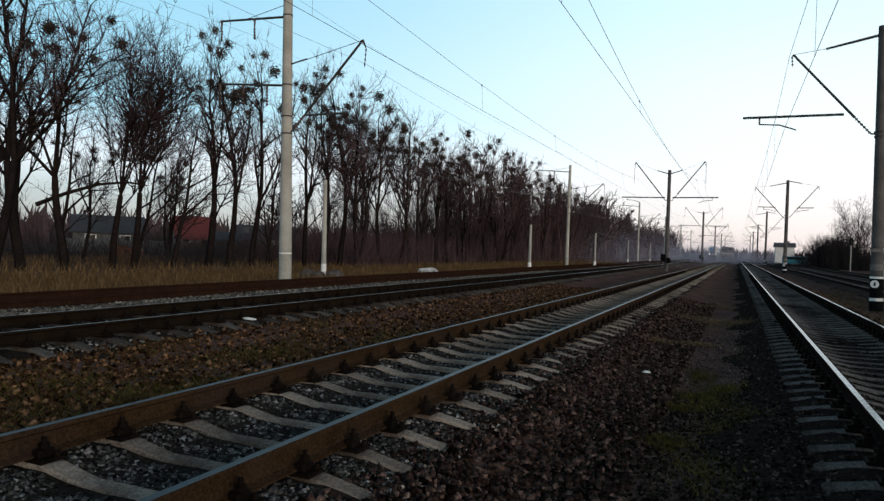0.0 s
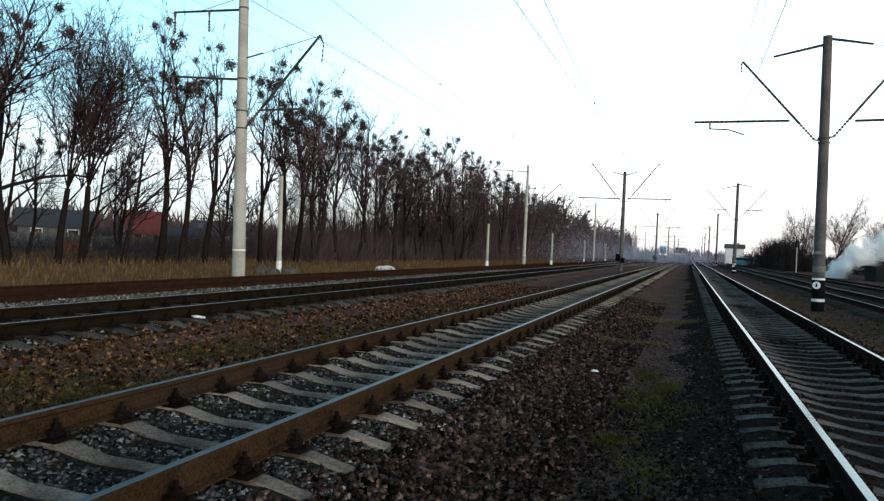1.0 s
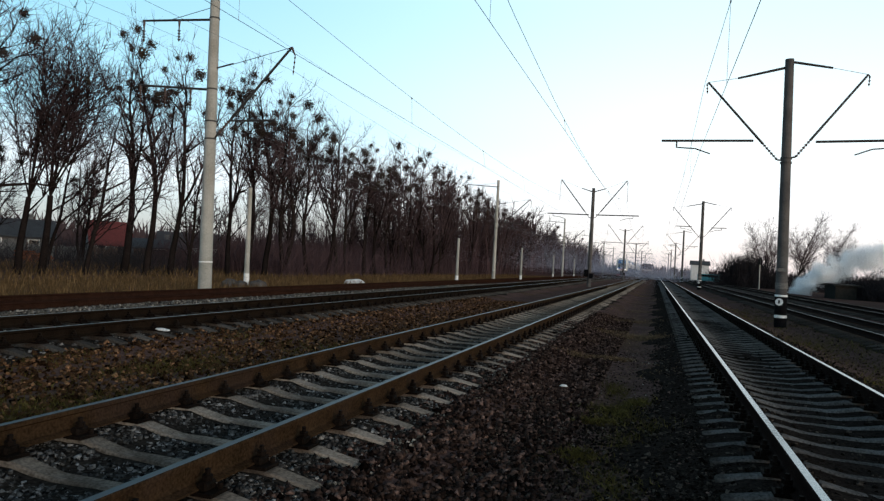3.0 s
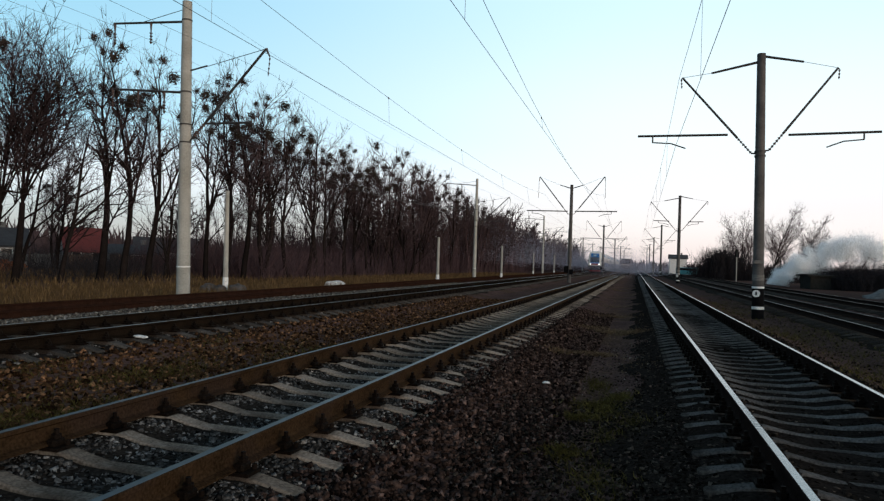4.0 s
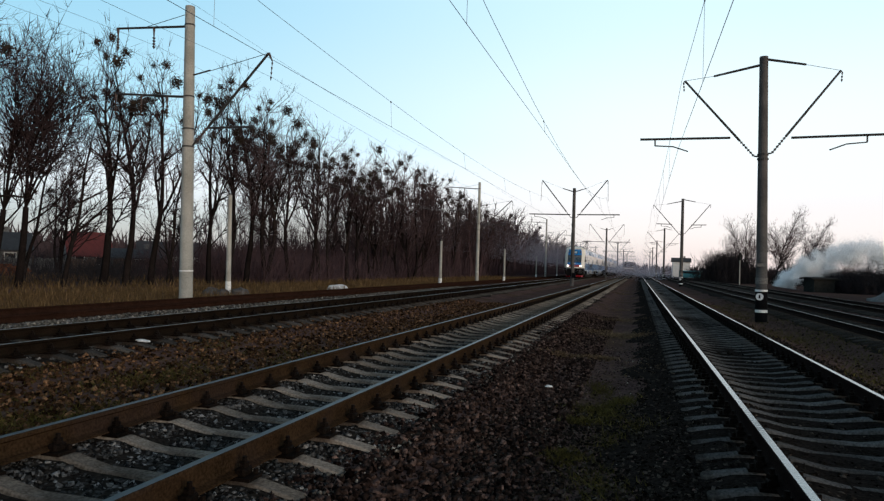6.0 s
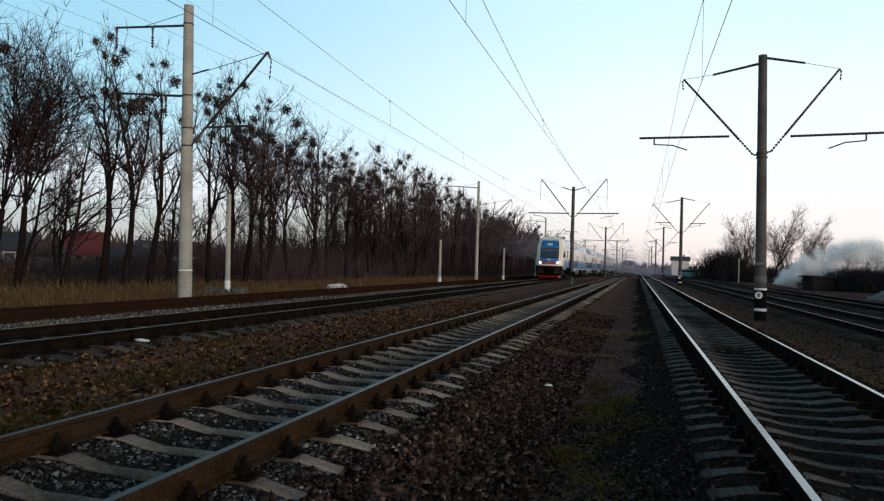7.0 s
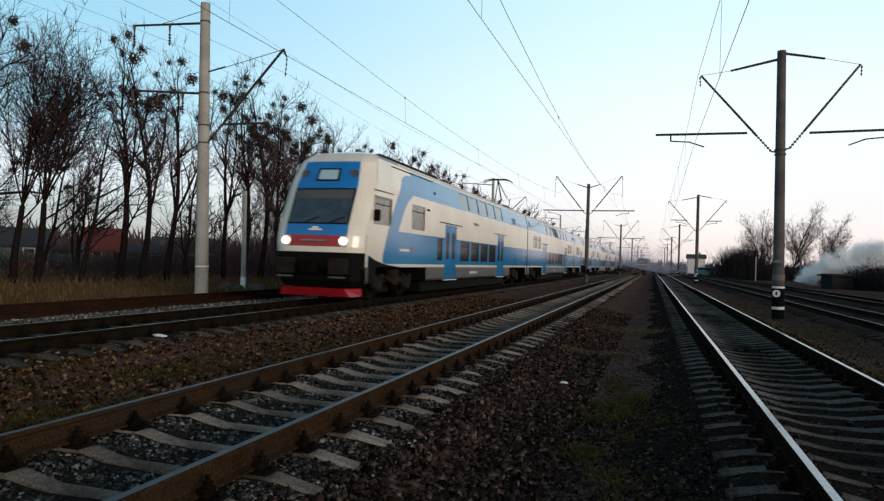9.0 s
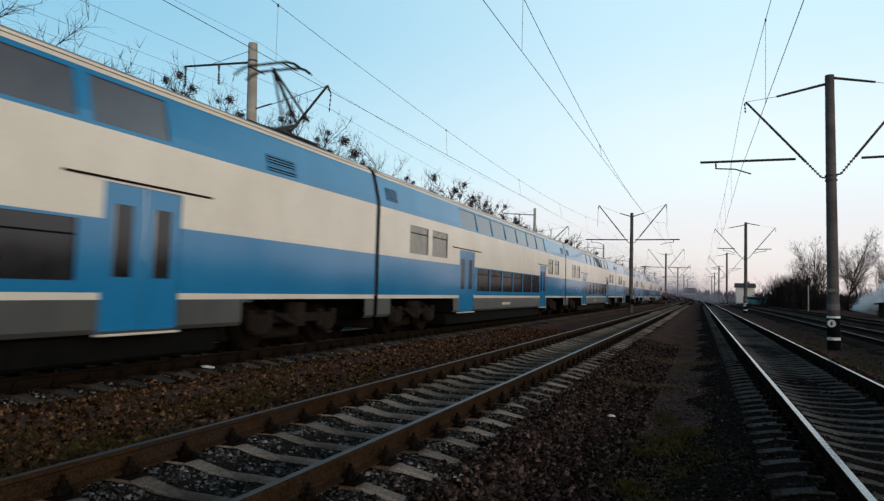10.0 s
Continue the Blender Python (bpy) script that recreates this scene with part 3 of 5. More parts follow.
# ---- wires ----
def hung_line(x_of, supports, contact_z, top_z, sag, label):
    t = thing("overhead_wire", label, "overhead wire", "wires over the tracks")
    g, pts = Geo(), []
    for a, b in zip(supports, supports[1:]):
        n = 10
        for i in range(n):
            u = i / n
            y = a + (b - a) * u
            pts.append((x_of(y) + 0.0, y, top_z - 4 * sag * u * (1 - u)))
    part("carrying_wire", g.line(pts, 0.0078, 4), WIRE, t)
    part("contact_wire", Geo().line([(x_of(y) + (-0.06 if i % 2 else 0.3), y, contact_z) for i, y in enumerate(supports)], 0.0078, 4), WIRE, t)
    for a, b in zip(supports[:3], supports[1:4]):
        n = 6
        for i in range(1, n):
            u = i / n
            y = a + (b - a) * u
            k = supports.index(a)
            off = (-0.06 if k % 2 else 0.3) * (1 - u) + (0.3 if k % 2 else -0.06) * u
            d = part("dropper", Geo().tube((x_of(y), y, top_z - 4 * sag * u * (1 - u)), (x_of(y) + off, y, contact_z), 0.005, None, 4), WIRE, t)
            part("wire_clip", Geo().box((x_of(y), y, top_z - 4 * sag * u * (1 - u)), (0.035, 0.07, 0.07), bevel=0.01), WIRE, d)
    return t


def plain_wire(pts, label):
    return tagged(part("feeder_wire", Geo().line(pts, 0.005, 4), WIRE, None), label, "wire", "feeder wires on the pole arms")


def sagging(x, z, supports, sag):
    out = []
    for a, b in zip(supports, supports[1:]):
        for i in range(8):
            u = i / 8
            y = a + (b - a) * u
            out.append((x(y) if callable(x) else x, y, z - 4 * sag * u * (1 - u)))
    return out


track("c", 1.834, "railway track with shiny rails on curved grey concrete sleepers", 0.5175, 0.14, -20, 900, 60, RUST_DARK, SHINE)
track("b", -3.47, "railway track with rusty rails on pale concrete sleepers", 0.618, 4.23, -20, 900, 70, RUST, WORN)
track("a", -9.30, "main railway track with brown rails on grey sleepers", 0.585, 0.13, -30, 900, 80, RUST_DEEP, HALF)
track("z", -13.45, "disused railway track with rust red rails", 0.62, 0.2, -20, 900, 50, RUST_RED, RUST_RED, clips=False)
track("d", 6.55, "dark railway track with dull rails", 0.60, 0.2, -20, 900, 50, RUST_DARK, DULL, clips=False)
track("e", 10.90, "dark railway track with dull rails by the hedge", 0.60, 0.2, -20, 900, 50, RUST_DARK, DULL, clips=False)

ROW_R = [27.5, 84.0, 141.0, 198.0, 255.0, 312.0]
ROW_M = [69.5, 136.5, 203.5, 270.5, 337.5]
ROW_L = [20.8, 64.2, 113.0, 155.0, 197.0, 239.0]
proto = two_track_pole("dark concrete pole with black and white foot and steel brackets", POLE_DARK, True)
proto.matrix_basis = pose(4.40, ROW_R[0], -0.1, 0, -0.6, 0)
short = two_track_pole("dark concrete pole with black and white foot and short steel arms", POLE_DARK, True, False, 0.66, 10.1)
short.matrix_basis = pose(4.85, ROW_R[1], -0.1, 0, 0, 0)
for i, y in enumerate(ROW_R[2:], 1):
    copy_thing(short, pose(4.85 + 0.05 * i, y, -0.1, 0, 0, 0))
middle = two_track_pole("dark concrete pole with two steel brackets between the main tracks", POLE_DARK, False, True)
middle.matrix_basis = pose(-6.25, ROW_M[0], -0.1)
g = Geo()
g.box((-0.28, -0.1, 1.2), (0.45, 0.5, 0.7), bevel=0.03).box((0.2, -0.2, 0.95), (0.35, 0.3, 0.5), bevel=0.03)
part("switch_box", g, BLACK, middle, "black box on the pole's foot")
for y in ROW_M[1:]:
    copy_thing(middle, pose(-6.58 + LEAN_X * y, y, -0.1, 0, 0, 0))
sidep = side_pole()
sidep.matrix_basis = pose(-15.2, ROW_L[0], -0.05, 0, -1.6, 0)
for y in ROW_L[1:]:
    slim_pole = copy_thing(sidep, pose(-15.05 + LEAN_X * y, y, -0.05) @ Matrix.Diagonal((1, 1, 0.917, 1)))
    slim_pole.matrix_basis = pose(-15.05 + LEAN_X * y, y, -0.05) @ Matrix.Diagonal((1, 1, 0.917, 1))
    for piece in slim_pole.children:
        if piece.name.split(".")[0] in ("shaft", "clamp", "white_ring"):
            piece.matrix_basis = Matrix.Diagonal((0.72, 0.72, 1, 1))
post = short_post(4.6)
post.matrix_basis = pose(-18.4, 28.3, -0.2, 0, -1.0, 0)
post2 = short_post(3.4)
post2.matrix_basis = pose(-14.45, 50.5, -0.15)
for x, y in ((-13.4, 70.5), (-15.4, 108.0), (-14.4, 128.0), (-14.2, 160.0)):
    copy_thing(post2, pose(x + 0.1, y, -0.15))

hung_line(lambda y: centre("b", y), [-65, 2, 69.5, 136.5, 203.5, 270.5], 6.33, 8.6, 2.1, "dark contact wire with its carrying wire and droppers")
hung_line(lambda y: centre("a", y), [-65, 2, 69.5, 136.5, 203.5, 270.5], 6.66, 8.6, 1.1, "dark contact wire with its carrying wire and droppers")
hung_line(lambda y: 1.44, [-29.5, 27.5, 84, 141, 198, 255], 6.2, 8.75, 0.9, "dark contact wire with its carrying wire and droppers")
plain_wire(sagging(lambda y: -12.15 + LEAN_X * (y - 20), 7.7, [-23, 20.8, 64.2, 107, 150, 193], 0.5), "thin dark wire under the slanting cantilevers")
plain_wire(sagging(lambda y: -15.2 + LEAN_X * (y - 20), 10.35, [-23, 20.8, 64.2, 107, 150], 0.5), "thin dark wire on the tops of the pale poles")
for x, z in ((-18.3, 9.1), (-16.75, 9.0), (-18.35, 6.7), (-17.2, 6.55), (-16.1, 6.45)):
    plain_wire(sagging(lambda y: x + LEAN_X * (y - 20), z, [-23, 20.8, 64.2, 107, 150], 0.6), "thin dark wire on the arms of the pale poles")


# ---- the double-deck train ----
CAR = 26.1
SIDE = [(1.36, 0.55), (1.41, 0.62), (1.41, 1.03), (1.41, 1.13), (1.41, 2.17), (1.41, 3.44), (1.385, 3.62), (1.245, 4.22), (1.19, 4.34), (1.06, 4.45), (0.78, 4.56), (0.4, 4.62), (0.0, 4.635)]
M_BODY = [GREY, CREAM, BLUE, ROOF, RUBBER]


def width_at(z):
    for (xa, za), (xb, zb) in zip(SIDE, SIDE[1:]):
        if za <= z <= zb:
            return xa + (xb - xa) * (z - za) / max(zb - za, 1e-6)
    return SIDE[-1][0]


def nose_y(z):
    """How far the front leans back at a height."""
    pts = [(0.5, 0.12), (1.0, 0.05), (1.75, 0.0), (2.2, 0.12), (3.3, 0.62), (4.15, 1.05), (4.45, 1.45), (4.64, 2.3)]
    for (za, ya), (zb, yb) in zip(pts, pts[1:]):
        if z <= zb:
            return ya + (yb - ya) * max(0, z - za) / (zb - za)
    return pts[-1][1]


def cheek_y(z):
    return nose_y(z) + 0.42


def paint(y, z):
    if z < 1.03:
        return 0
    if z < 1.13:
        return 1
    if z < 2.17:
        return 2
    if z < 3.44:
        return 1
    if z < 4.25:
        return 2
    return 1 if z < 4.32 else 3


def pane_at(geo, y0, y1, z0, z1, s, depth):
    x0, x1 = width_at(z0), width_at(z1)
    geo.add([(s * (x0 - depth), y0, z0), (s * (x0 - depth), y1, z0), (s * (x1 - depth), y1, z1), (s * (x1 - depth), y0, z1)], [(0, 1, 2, 3) if s > 0 else (3, 2, 1, 0)])


def shell(car, windows, doors, front, gaps=((0.9, 5.9), (20.6, 25.5))):
    """Body with window openings; panes sit 25 mm inside."""
    holes = windows + doors
    zb = sorted({z for _, z in SIDE} | {z for h in holes for z in h[2:4]} | {4.25, 4.32})
    yb = sorted({0.11, CAR - 0.11, 3.4, 4.3} | {y for g in gaps for y in g} | {y for h in holes for y in h[:2]} | {i * 2.0 for i in range(1, 13)})
    g = Geo()

    def at(y, z, s, d=0.0):
        return (s * (width_at(z) - d), max(y, cheek_y(z)) if front else y, z)

    for s in (-1, 1):
        for z0, z1 in zip(zb, zb[1:]):
            for y0, y1 in zip(yb, yb[1:]):
                zc, yc = (z0 + z1) / 2, (y0 + y1) / 2
                if any(h[0] < yc < h[1] and h[2] < zc < h[3] for h in holes):
                    continue
                if zc < 1.03 and any(a < yc < b for a, b in gaps):
                    continue
                q = [at(y0, z0, s), at(y1, z0, s), at(y1, z1, s), at(y0, z1, s)]
                slot = paint(yc, zc)
                if front and slot == 2 and yc < (3.4 if zc < 2.2 else 4.3):
                    slot = 1
                g.add(q, [(0, 1, 2, 3) if s > 0 else (3, 2, 1, 0)], slot)
        for a, b, c, d in holes:
            o, i = [at(a, c, s), at(b, c, s), at(b, d, s), at(a, d, s)], [at(a, c, s, 0.05), at(b, c, s, 0.05), at(b, d, s, 0.05), at(a, d, s, 0.05)]
            g.add(o + i, [(k, (k + 1) % 4, 4 + (k + 1) % 4, 4 + k) for k in range(4)], 2 if c > 3.4 else 4)
    ends = (CAR - 0.11,) if front else (0.11, CAR - 0.11)
    for y in ends:
        ring_pts = [(x, y, z) for x, z in SIDE] + [(-x, y, z) for x, z in SIDE[-2::-1]]
        g.add(ring_pts, [tuple(range(len(ring_pts)))], 4)
    y_in = 0.7 if front else 0.16
    for a, b, z in ((gaps[0][1], gaps[1][0], 0.56), (y_in, CAR - 0.16, 1.02)):
        g.add([(-1.37, a, z), (1.37, a, z), (1.37, b, z), (-1.37, b, z)], [(0, 1, 2, 3)], 4)
    for y in (gaps[0][1], gaps[1][0]):
        g.add([(-1.37, y, 0.56), (1.37, y, 0.56), (1.37, y, 1.02), (-1.37, y, 1.02)], [(0, 1, 2, 3)], 4)
    body = part("body", g.weld(), M_BODY, car)
    for a, b, c, d in windows:
        for s in (-1, 1):
            p = Geo()
            pane_at(p, a, b, c, d, s, 0.022)
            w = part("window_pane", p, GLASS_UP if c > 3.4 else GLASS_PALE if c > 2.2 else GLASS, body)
            if c > 2.2 and b - a < 1.6 and c < 3.0 or c < 1.5:
                bar = Geo()
                zz = d - 0.26 * (d - c)
                x = width_at(zz) - 0.012
                bar.box((s * x, (a + b) / 2, zz), (0.014, b - a, 0.025))
                part("window_bar", bar, RUBBER, w)
    for a, b, c, d in doors:
        for s in (-1, 1):
            mid = (a + b) / 2
            for y0, y1 in ((a, mid - 0.008), (mid + 0.008, b)):
                p = Geo().box((s * 1.385, (y0 + y1) / 2, (c + d) / 2), (0.03, y1 - y0, d - c), bevel=0.006)
                leaf = part("door_leaf", p, BLUE, body, "blue door leaf")
                q = Geo().box((s * 1.398, (y0 + y1) / 2, 1.88), (0.02, (y1 - y0) * 0.46, 1.05), bevel=0.006)
                part("door_window", q, GLASS, leaf)
            part("door_gutter", Geo().box((s * 1.425, mid, d + 0.05), (0.03, (b - a) * 1.9, 0.03)), RUBBER, body)
            part("door_step", Geo().box((s * 1.40, mid, 0.53), (0.14, b - a, 0.035), bevel=0.008), CREAM, body, "pale step under the door")
    return body


def vent(body, y0, y1, z0, z1, mat):
    for s in (-1, 1):
        g = Geo()
        n = 6
        for i in range(n):
            z = z0 + (z1 - z0) * (i + 0.5) / n
            g.box((s * (width_at(z) + 0.016), (y0 + y1) / 2, z), (0.02, y1 - y0, (z1 - z0) / n * 0.4), 0)
        xa, xb = s * (width_at(z0) + 0.005), s * (width_at(z1) + 0.005)
        g.add([(xa, y0, z0), (xa, y1, z0), (xb, y1, z1), (xb, y0, z1)], [(0, 1, 2, 3) if s > 0 else (3, 2, 1, 0)], 1)
        part("vent_grille", g, [mat, RUBBER], body, "slatted vent")


def bogie(car, y):
    g = Geo()
    for s in (-1, 1):
        g.box((s * 1.02, y, 0.62), (0.16, 3.3, 0.2), bevel=0.03)
        for d in (-1.28, 1.28):
            g.box((s * 1.06, y + d, 0.47), (0.26, 0.42, 0.34), bevel=0.05)
            g.tube((s * 1.08, y + d - 0.3, 0.42), (s * 1.08, y + d - 0.3, 0.8), 0.09, None, 10)
            g.tube((s * 1.08, y + d + 0.3, 0.42), (s * 1.08, y + d + 0.3, 0.8), 0.09, None, 10)
        g.tube((s * 1.05, y, 0.45), (s * 1.05, y, 0.95), 0.24, None, 14)
        g.tube((s * 1.2, y - 0.9, 0.72), (s * 1.2, y - 0.2, 0.5), 0.05)
    # the long inner block is added to keep the space between wheels dark
    g.box((0, y, 0.6), (2.0, 0.7, 0.25), bevel=0.03).box((0, y, 0.46), (1.2, 3.4, 0.6), bevel=0.05)
    b = part("bogie", g, BOGIE, car, "black iron bogie with springs")
    for d in (-1.28, 1.28):
        for s in (-1, 1):
            w = Geo().tube((s * 0.73, y + d, 0.46), (s * 0.80, y + d, 0.46), 0.49, None, 28)
            w.tube((s * 0.80, y + d, 0.46), (s * 0.87, y + d, 0.46), 0.46, 0.45, 28).tube((s * 0.86, y + d, 0.46), (s * 0.93, y + d, 0.46), 0.15, None, 14)
            part("wheel", w, IRON, b, "dark steel wheel")
    return b


def bellows(car):
    """Folded walls that close the gap between two cars."""
    core = part("gangway", Geo().box((0, CAR, 2.5), (2.2, 0.2, 2.9), bevel=0.02), BELLOWS, car, "grey-blue folded gangway")
    for i in range(4):
        x, y = 1.37 - 0.025 * (i % 2), CAR - 0.09 + 0.06 * i
        outline = [(-x, y, 1.1), (x, y, 1.1), (x, y, 3.55), (x - 0.17, y, 4.25), (0.17 - x, y, 4.25), (-x, y, 3.55)]
        g = Geo()
        g.add([(a, b - 0.022, c) for a, b, c in outline] + [(a, b + 0.022, c) for a, b, c in outline],
              [tuple(range(5, -1, -1)), tuple(range(6, 12))] + [(k, (k + 1) % 6, 6 + (k + 1) % 6, 6 + k) for k in range(6)])
        part("fold", g, BELLOWS, core)


def pantograph(car, y):
    g = Geo()
    for x in (-0.5, 0.5):
        g.tube((x, y - 0.8, 4.72), (x, y + 0.9, 4.72), 0.035)
    for yy in (y - 0.7, y + 0.8):
        g.tube((-0.5, yy, 4.72), (0.5, yy, 4.72), 0.035)
        for x in (-0.5, 0.5):
            g.insulator((x, yy, 4.5), (x, yy, 4.72), 3, 0.07)
    base = part("pantograph_base", g, STEEL, car)
    k, top = Vector((0, y + 0.75, 5.2)), Vector((0, y - 0.35, 6.28))
    a = Geo().tube((0, y - 0.55, 4.75), k, 0.06, 0.05).tube((0.12, y - 0.35, 4.75), k, 0.03).tube((0, k.y, k.z), top, 0.045, 0.035).tube((-0.35, k.y - 0.1, k.z + 0.08), top, 0.028).tube((0.35, k.y - 0.1, k.z + 0.08), top, 0.028)
    part("pantograph_arm", a, STEEL, base)
    head = Geo()
    for d in (-0.22, 0.22):
        head.line([(-0.88, top.y + d, 6.12), (-0.72, top.y + d, 6.24), (-0.5, top.y + d, 6.3), (0.5, top.y + d, 6.3), (0.72, top.y + d, 6.24), (0.88, top.y + d, 6.12)], 0.03, 6)
    for x in (-0.45, 0.45):
        head.tube((x, top.y - 0.3, 6.27), (x, top.y + 0.3, 6.27), 0.02)
    part("contact_strip", head, STEEL, base)


UP_WINDOWS = [(10.25 + 1.73 * i, 11.72 + 1.73 * i, 3.50, 4.17) for i in range(5)]


def end_car():
    car = thing("train_car", "blue and cream double-deck driving car with lit headlights", "train car", "coupled cars of the passenger train")
    low = [(10.35 + 1.75 * i, 11.75 + 1.75 * i, 1.29, 2.13) for i in range(4)]
    mid = [(1.02, 2.32, 2.34, 3.10), (4.22, 5.58, 2.31, 3.15), (7.15, 7.78, 1.29, 2.13)]
    body = shell(car, low + mid + UP_WINDOWS, [(8.12, 9.72, 0.58, 2.70), (17.42, 18.96, 0.58, 2.70)], True)
    # nose
    g = Geo()
    zs = [0.95, 1.42, 1.58, 1.9, 2.02, 2.22, 2.7, 3.3, 3.42, 4.14, 4.25, 4.36, 4.46, 4.55, 4.62]
    us = [-1.0, -0.96, -0.9, -0.8, -0.70, -0.35, 0, 0.35, 0.70, 0.8, 0.9, 0.96, 1.0]

    def face_pt(u, z):
        w = width_at(z)
        return (u * w, nose_y(z) + 0.42 * abs(u) ** 5, z)

    v = [face_pt(u, z) for z in zs for u in us]
    n = len(us)
    for j in range(len(zs) - 1):
        for i in range(n - 1):
            zc, uc = (zs[j] + zs[j + 1]) / 2, abs(us[i] + us[i + 1]) / 2
            slot = 3 if zc < 1.42 else 0
            if uc < 0.7 and zc > 1.42:
                slot = 1 if 1.9 < zc < 2.22 or 3.3 < zc < 4.14 else 2 if 1.58 < zc < 1.9 else 0
            if uc < 0.7 and 2.22 < zc < 3.3:
                slot = 3
            g.add([v[j * n + i], v[j * n + i + 1], v[(j + 1) * n + i + 1], v[(j + 1) * n + i]], [(0, 1, 2, 3)], slot)
    nose = part("nose", g.weld(), [CREAM, BLUE_DEEP, RED, RUBBER], car, "rounded cream front with a blue and red panel", smooth=False)

    def on_face(u0, u1, z0, z1, out, k=6):
        q = Geo()
        pts = []
        for z in (z0, (z0 + z1) / 2, z1):
            for i in range(k + 1):
                u = u0 + (u1 - u0) * i / k
                x, y, zz = face_pt(u, z)
                pts.append((x, y - out, zz))
        for r in range(2):
            for i in range(k):
                q.add([pts[r * (k + 1) + i], pts[r * (k + 1) + i + 1], pts[(r + 1) * (k + 1) + i + 1], pts[(r + 1) * (k + 1) + i]], [(0, 1, 2, 3)])
        return q

    screen = part("windscreen", on_face(-0.67, 0.67, 2.26, 3.26, 0.012), GLASS_FRONT, nose, "large windscreen with bluish glare in its colour")
    part("sun_blind", on_face(-0.64, 0.64, 2.98, 3.22, 0.017), GREY, screen)
    for x in (-0.45, 0.35):
        part("wiper", Geo().tube((x, 0.10, 2.24), (x + 0.5, 0.2, 2.44), 0.014, None, 5), RUBBER, screen)
    disp = part("destination_display", on_face(-0.27, 0.27, 3.52, 3.92, 0.014), RUBBER, nose)
    part("display_glass", on_face(-0.22, 0.22, 3.57, 3.87, 0.022), PANEL, disp, "pale lit display")
    part("number_bar", on_face(-0.28, 0.28, 1.71, 1.77, 0.012), GLASS_PALE, nose, "pale row of unreadable characters")
    g = Geo().box((0, 0.06, 2.06), (0.42, 0.02, 0.05), bevel=0.005).box((0, 0.075, 2.10), (0.2, 0.02, 0.1), bevel=0.005)
    part("badge", g, WHITE, nose, "pale winged badge")
    for s in (-1, 1):
        x, y, z = face_pt(s * 0.64, 1.74)
        h = part("headlight", Geo().tube((x, y + 0.03, z), (x, y - 0.03, z), 0.105, 0.10, 20), LAMP, nose, "glowing round headlight")
        part("headlight_rim", Geo().tube((x, y + 0.03, z), (x, y - 0.012, z), 0.15, 0.145, 20), CREAM, h)
        x, y, z = face_pt(s * 0.58, 3.75)
        part("upper_lamp", Geo().tube((x, y + 0.06, z), (x, y - 0.05, z), 0.12, 0.11, 16), GLASS, nose, "round dark upper lamp")
        m = Geo().box((s * 1.5, 1.0, 2.55), (0.2, 0.12, 0.34), bevel=0.03)
        part("mirror", m, RUBBER, car, "black rear-view mirror")
    # lower front
    g = Geo().box((0, 0.62, 0.92), (2.56, 0.9, 1.0), bevel=0.2)
    front = part("lower_front", g, RUBBER, car, "black lower front with coupler")
    for s in (-1, 1):
        part("buffer", Geo().tube((s * 0.82, 0.3, 0.98), (s * 0.82, -0.05, 0.98), 0.1, None, 12).box((s * 0.82, -0.09, 1.02), (0.62, 0.06, 0.46), bevel=0.03), BOGIE, front, "dark buffer plate")
        part("lower_lamp", Geo().box((s * 0.82, -0.13, 0.72), (0.5, 0.02, 0.05), bevel=0.005), GREY, front)
    part("coupler", Geo().box((0, 0.0, 0.98), (0.34, 0.5, 0.34), bevel=0.05).box((0, -0.25, 1.0), (0.5, 0.2, 0.42), bevel=0.06), IRON, front, "dark iron coupler")
    g = Geo()
    g.add([(-0.98, 0.02, 0.40), (0.98, 0.02, 0.40), (1.1, 0.16, 0.17), (-1.1, 0.16, 0.17), (-1.2, 0.75, 0.40), (1.2, 0.75, 0.40), (1.2, 0.75, 0.17), (-1.2, 0.75, 0.17)],
          [(0, 1, 2, 3), (1, 5, 6, 2), (4, 0, 3, 7), (0, 4, 5, 1), (3, 2, 6, 7), (5, 4, 7, 6)])
    part("snow_plough", g, RED, car, "bright red rail guard")
    # slanted blue stripe with curved edges behind the cab
    fore = ((1.13, 1.85), (1.2, 1.74), (1.39, 1.75), (2.11, 2.12), (2.75, 2.5), (3.19, 2.8), (3.55, 3.1), (3.86, 3.36), (4.0, 3.58), (4.07, 3.9), (4.1, 4.29))
    aft = ((1.13, 3.4), (2.17, 3.4), (2.171, 3.02), (2.25, 3.06), (2.6, 3.3), (2.95, 3.56), (3.2, 3.86), (3.34, 4.15), (3.44, 4.3), (4.2, 4.3))

    def edge_at(curve, z):
        for (za, ya), (zb, yb) in zip(curve, curve[1:]):
            if za <= z <= zb:
                return ya + (yb - ya) * (z - za) / (zb - za)
        return curve[-1][1]

    levels = sorted({1.13, 1.2, 1.3, 1.39, 1.7, 2.11, 2.169, 2.172, 2.25, 2.4, 2.6, 2.75, 2.95, 3.08, 3.19, 3.27, 3.34, 3.39, 3.44, 3.55, 3.62, 3.75, 3.86, 3.94, 4.0, 4.04, 4.07, 4.1})
    for s in (-1, 1):
        g = Geo()
        for z0, z1 in zip(levels, levels[1:]):
            xa, xb = s * (width_at(z0) + 0.004), s * (width_at(z1) + 0.004)
            q = [(xa, edge_at(fore, z0), z0), (xa, edge_at(aft, z0), z0), (xb, edge_at(aft, z1), z1), (xb, edge_at(fore, z1), z1)]
            g.add(q, [(0, 1, 2, 3) if s > 0 else (3, 2, 1, 0)])
        part("paint_stripe", g, BLUE, body, "slanted blue stripe")
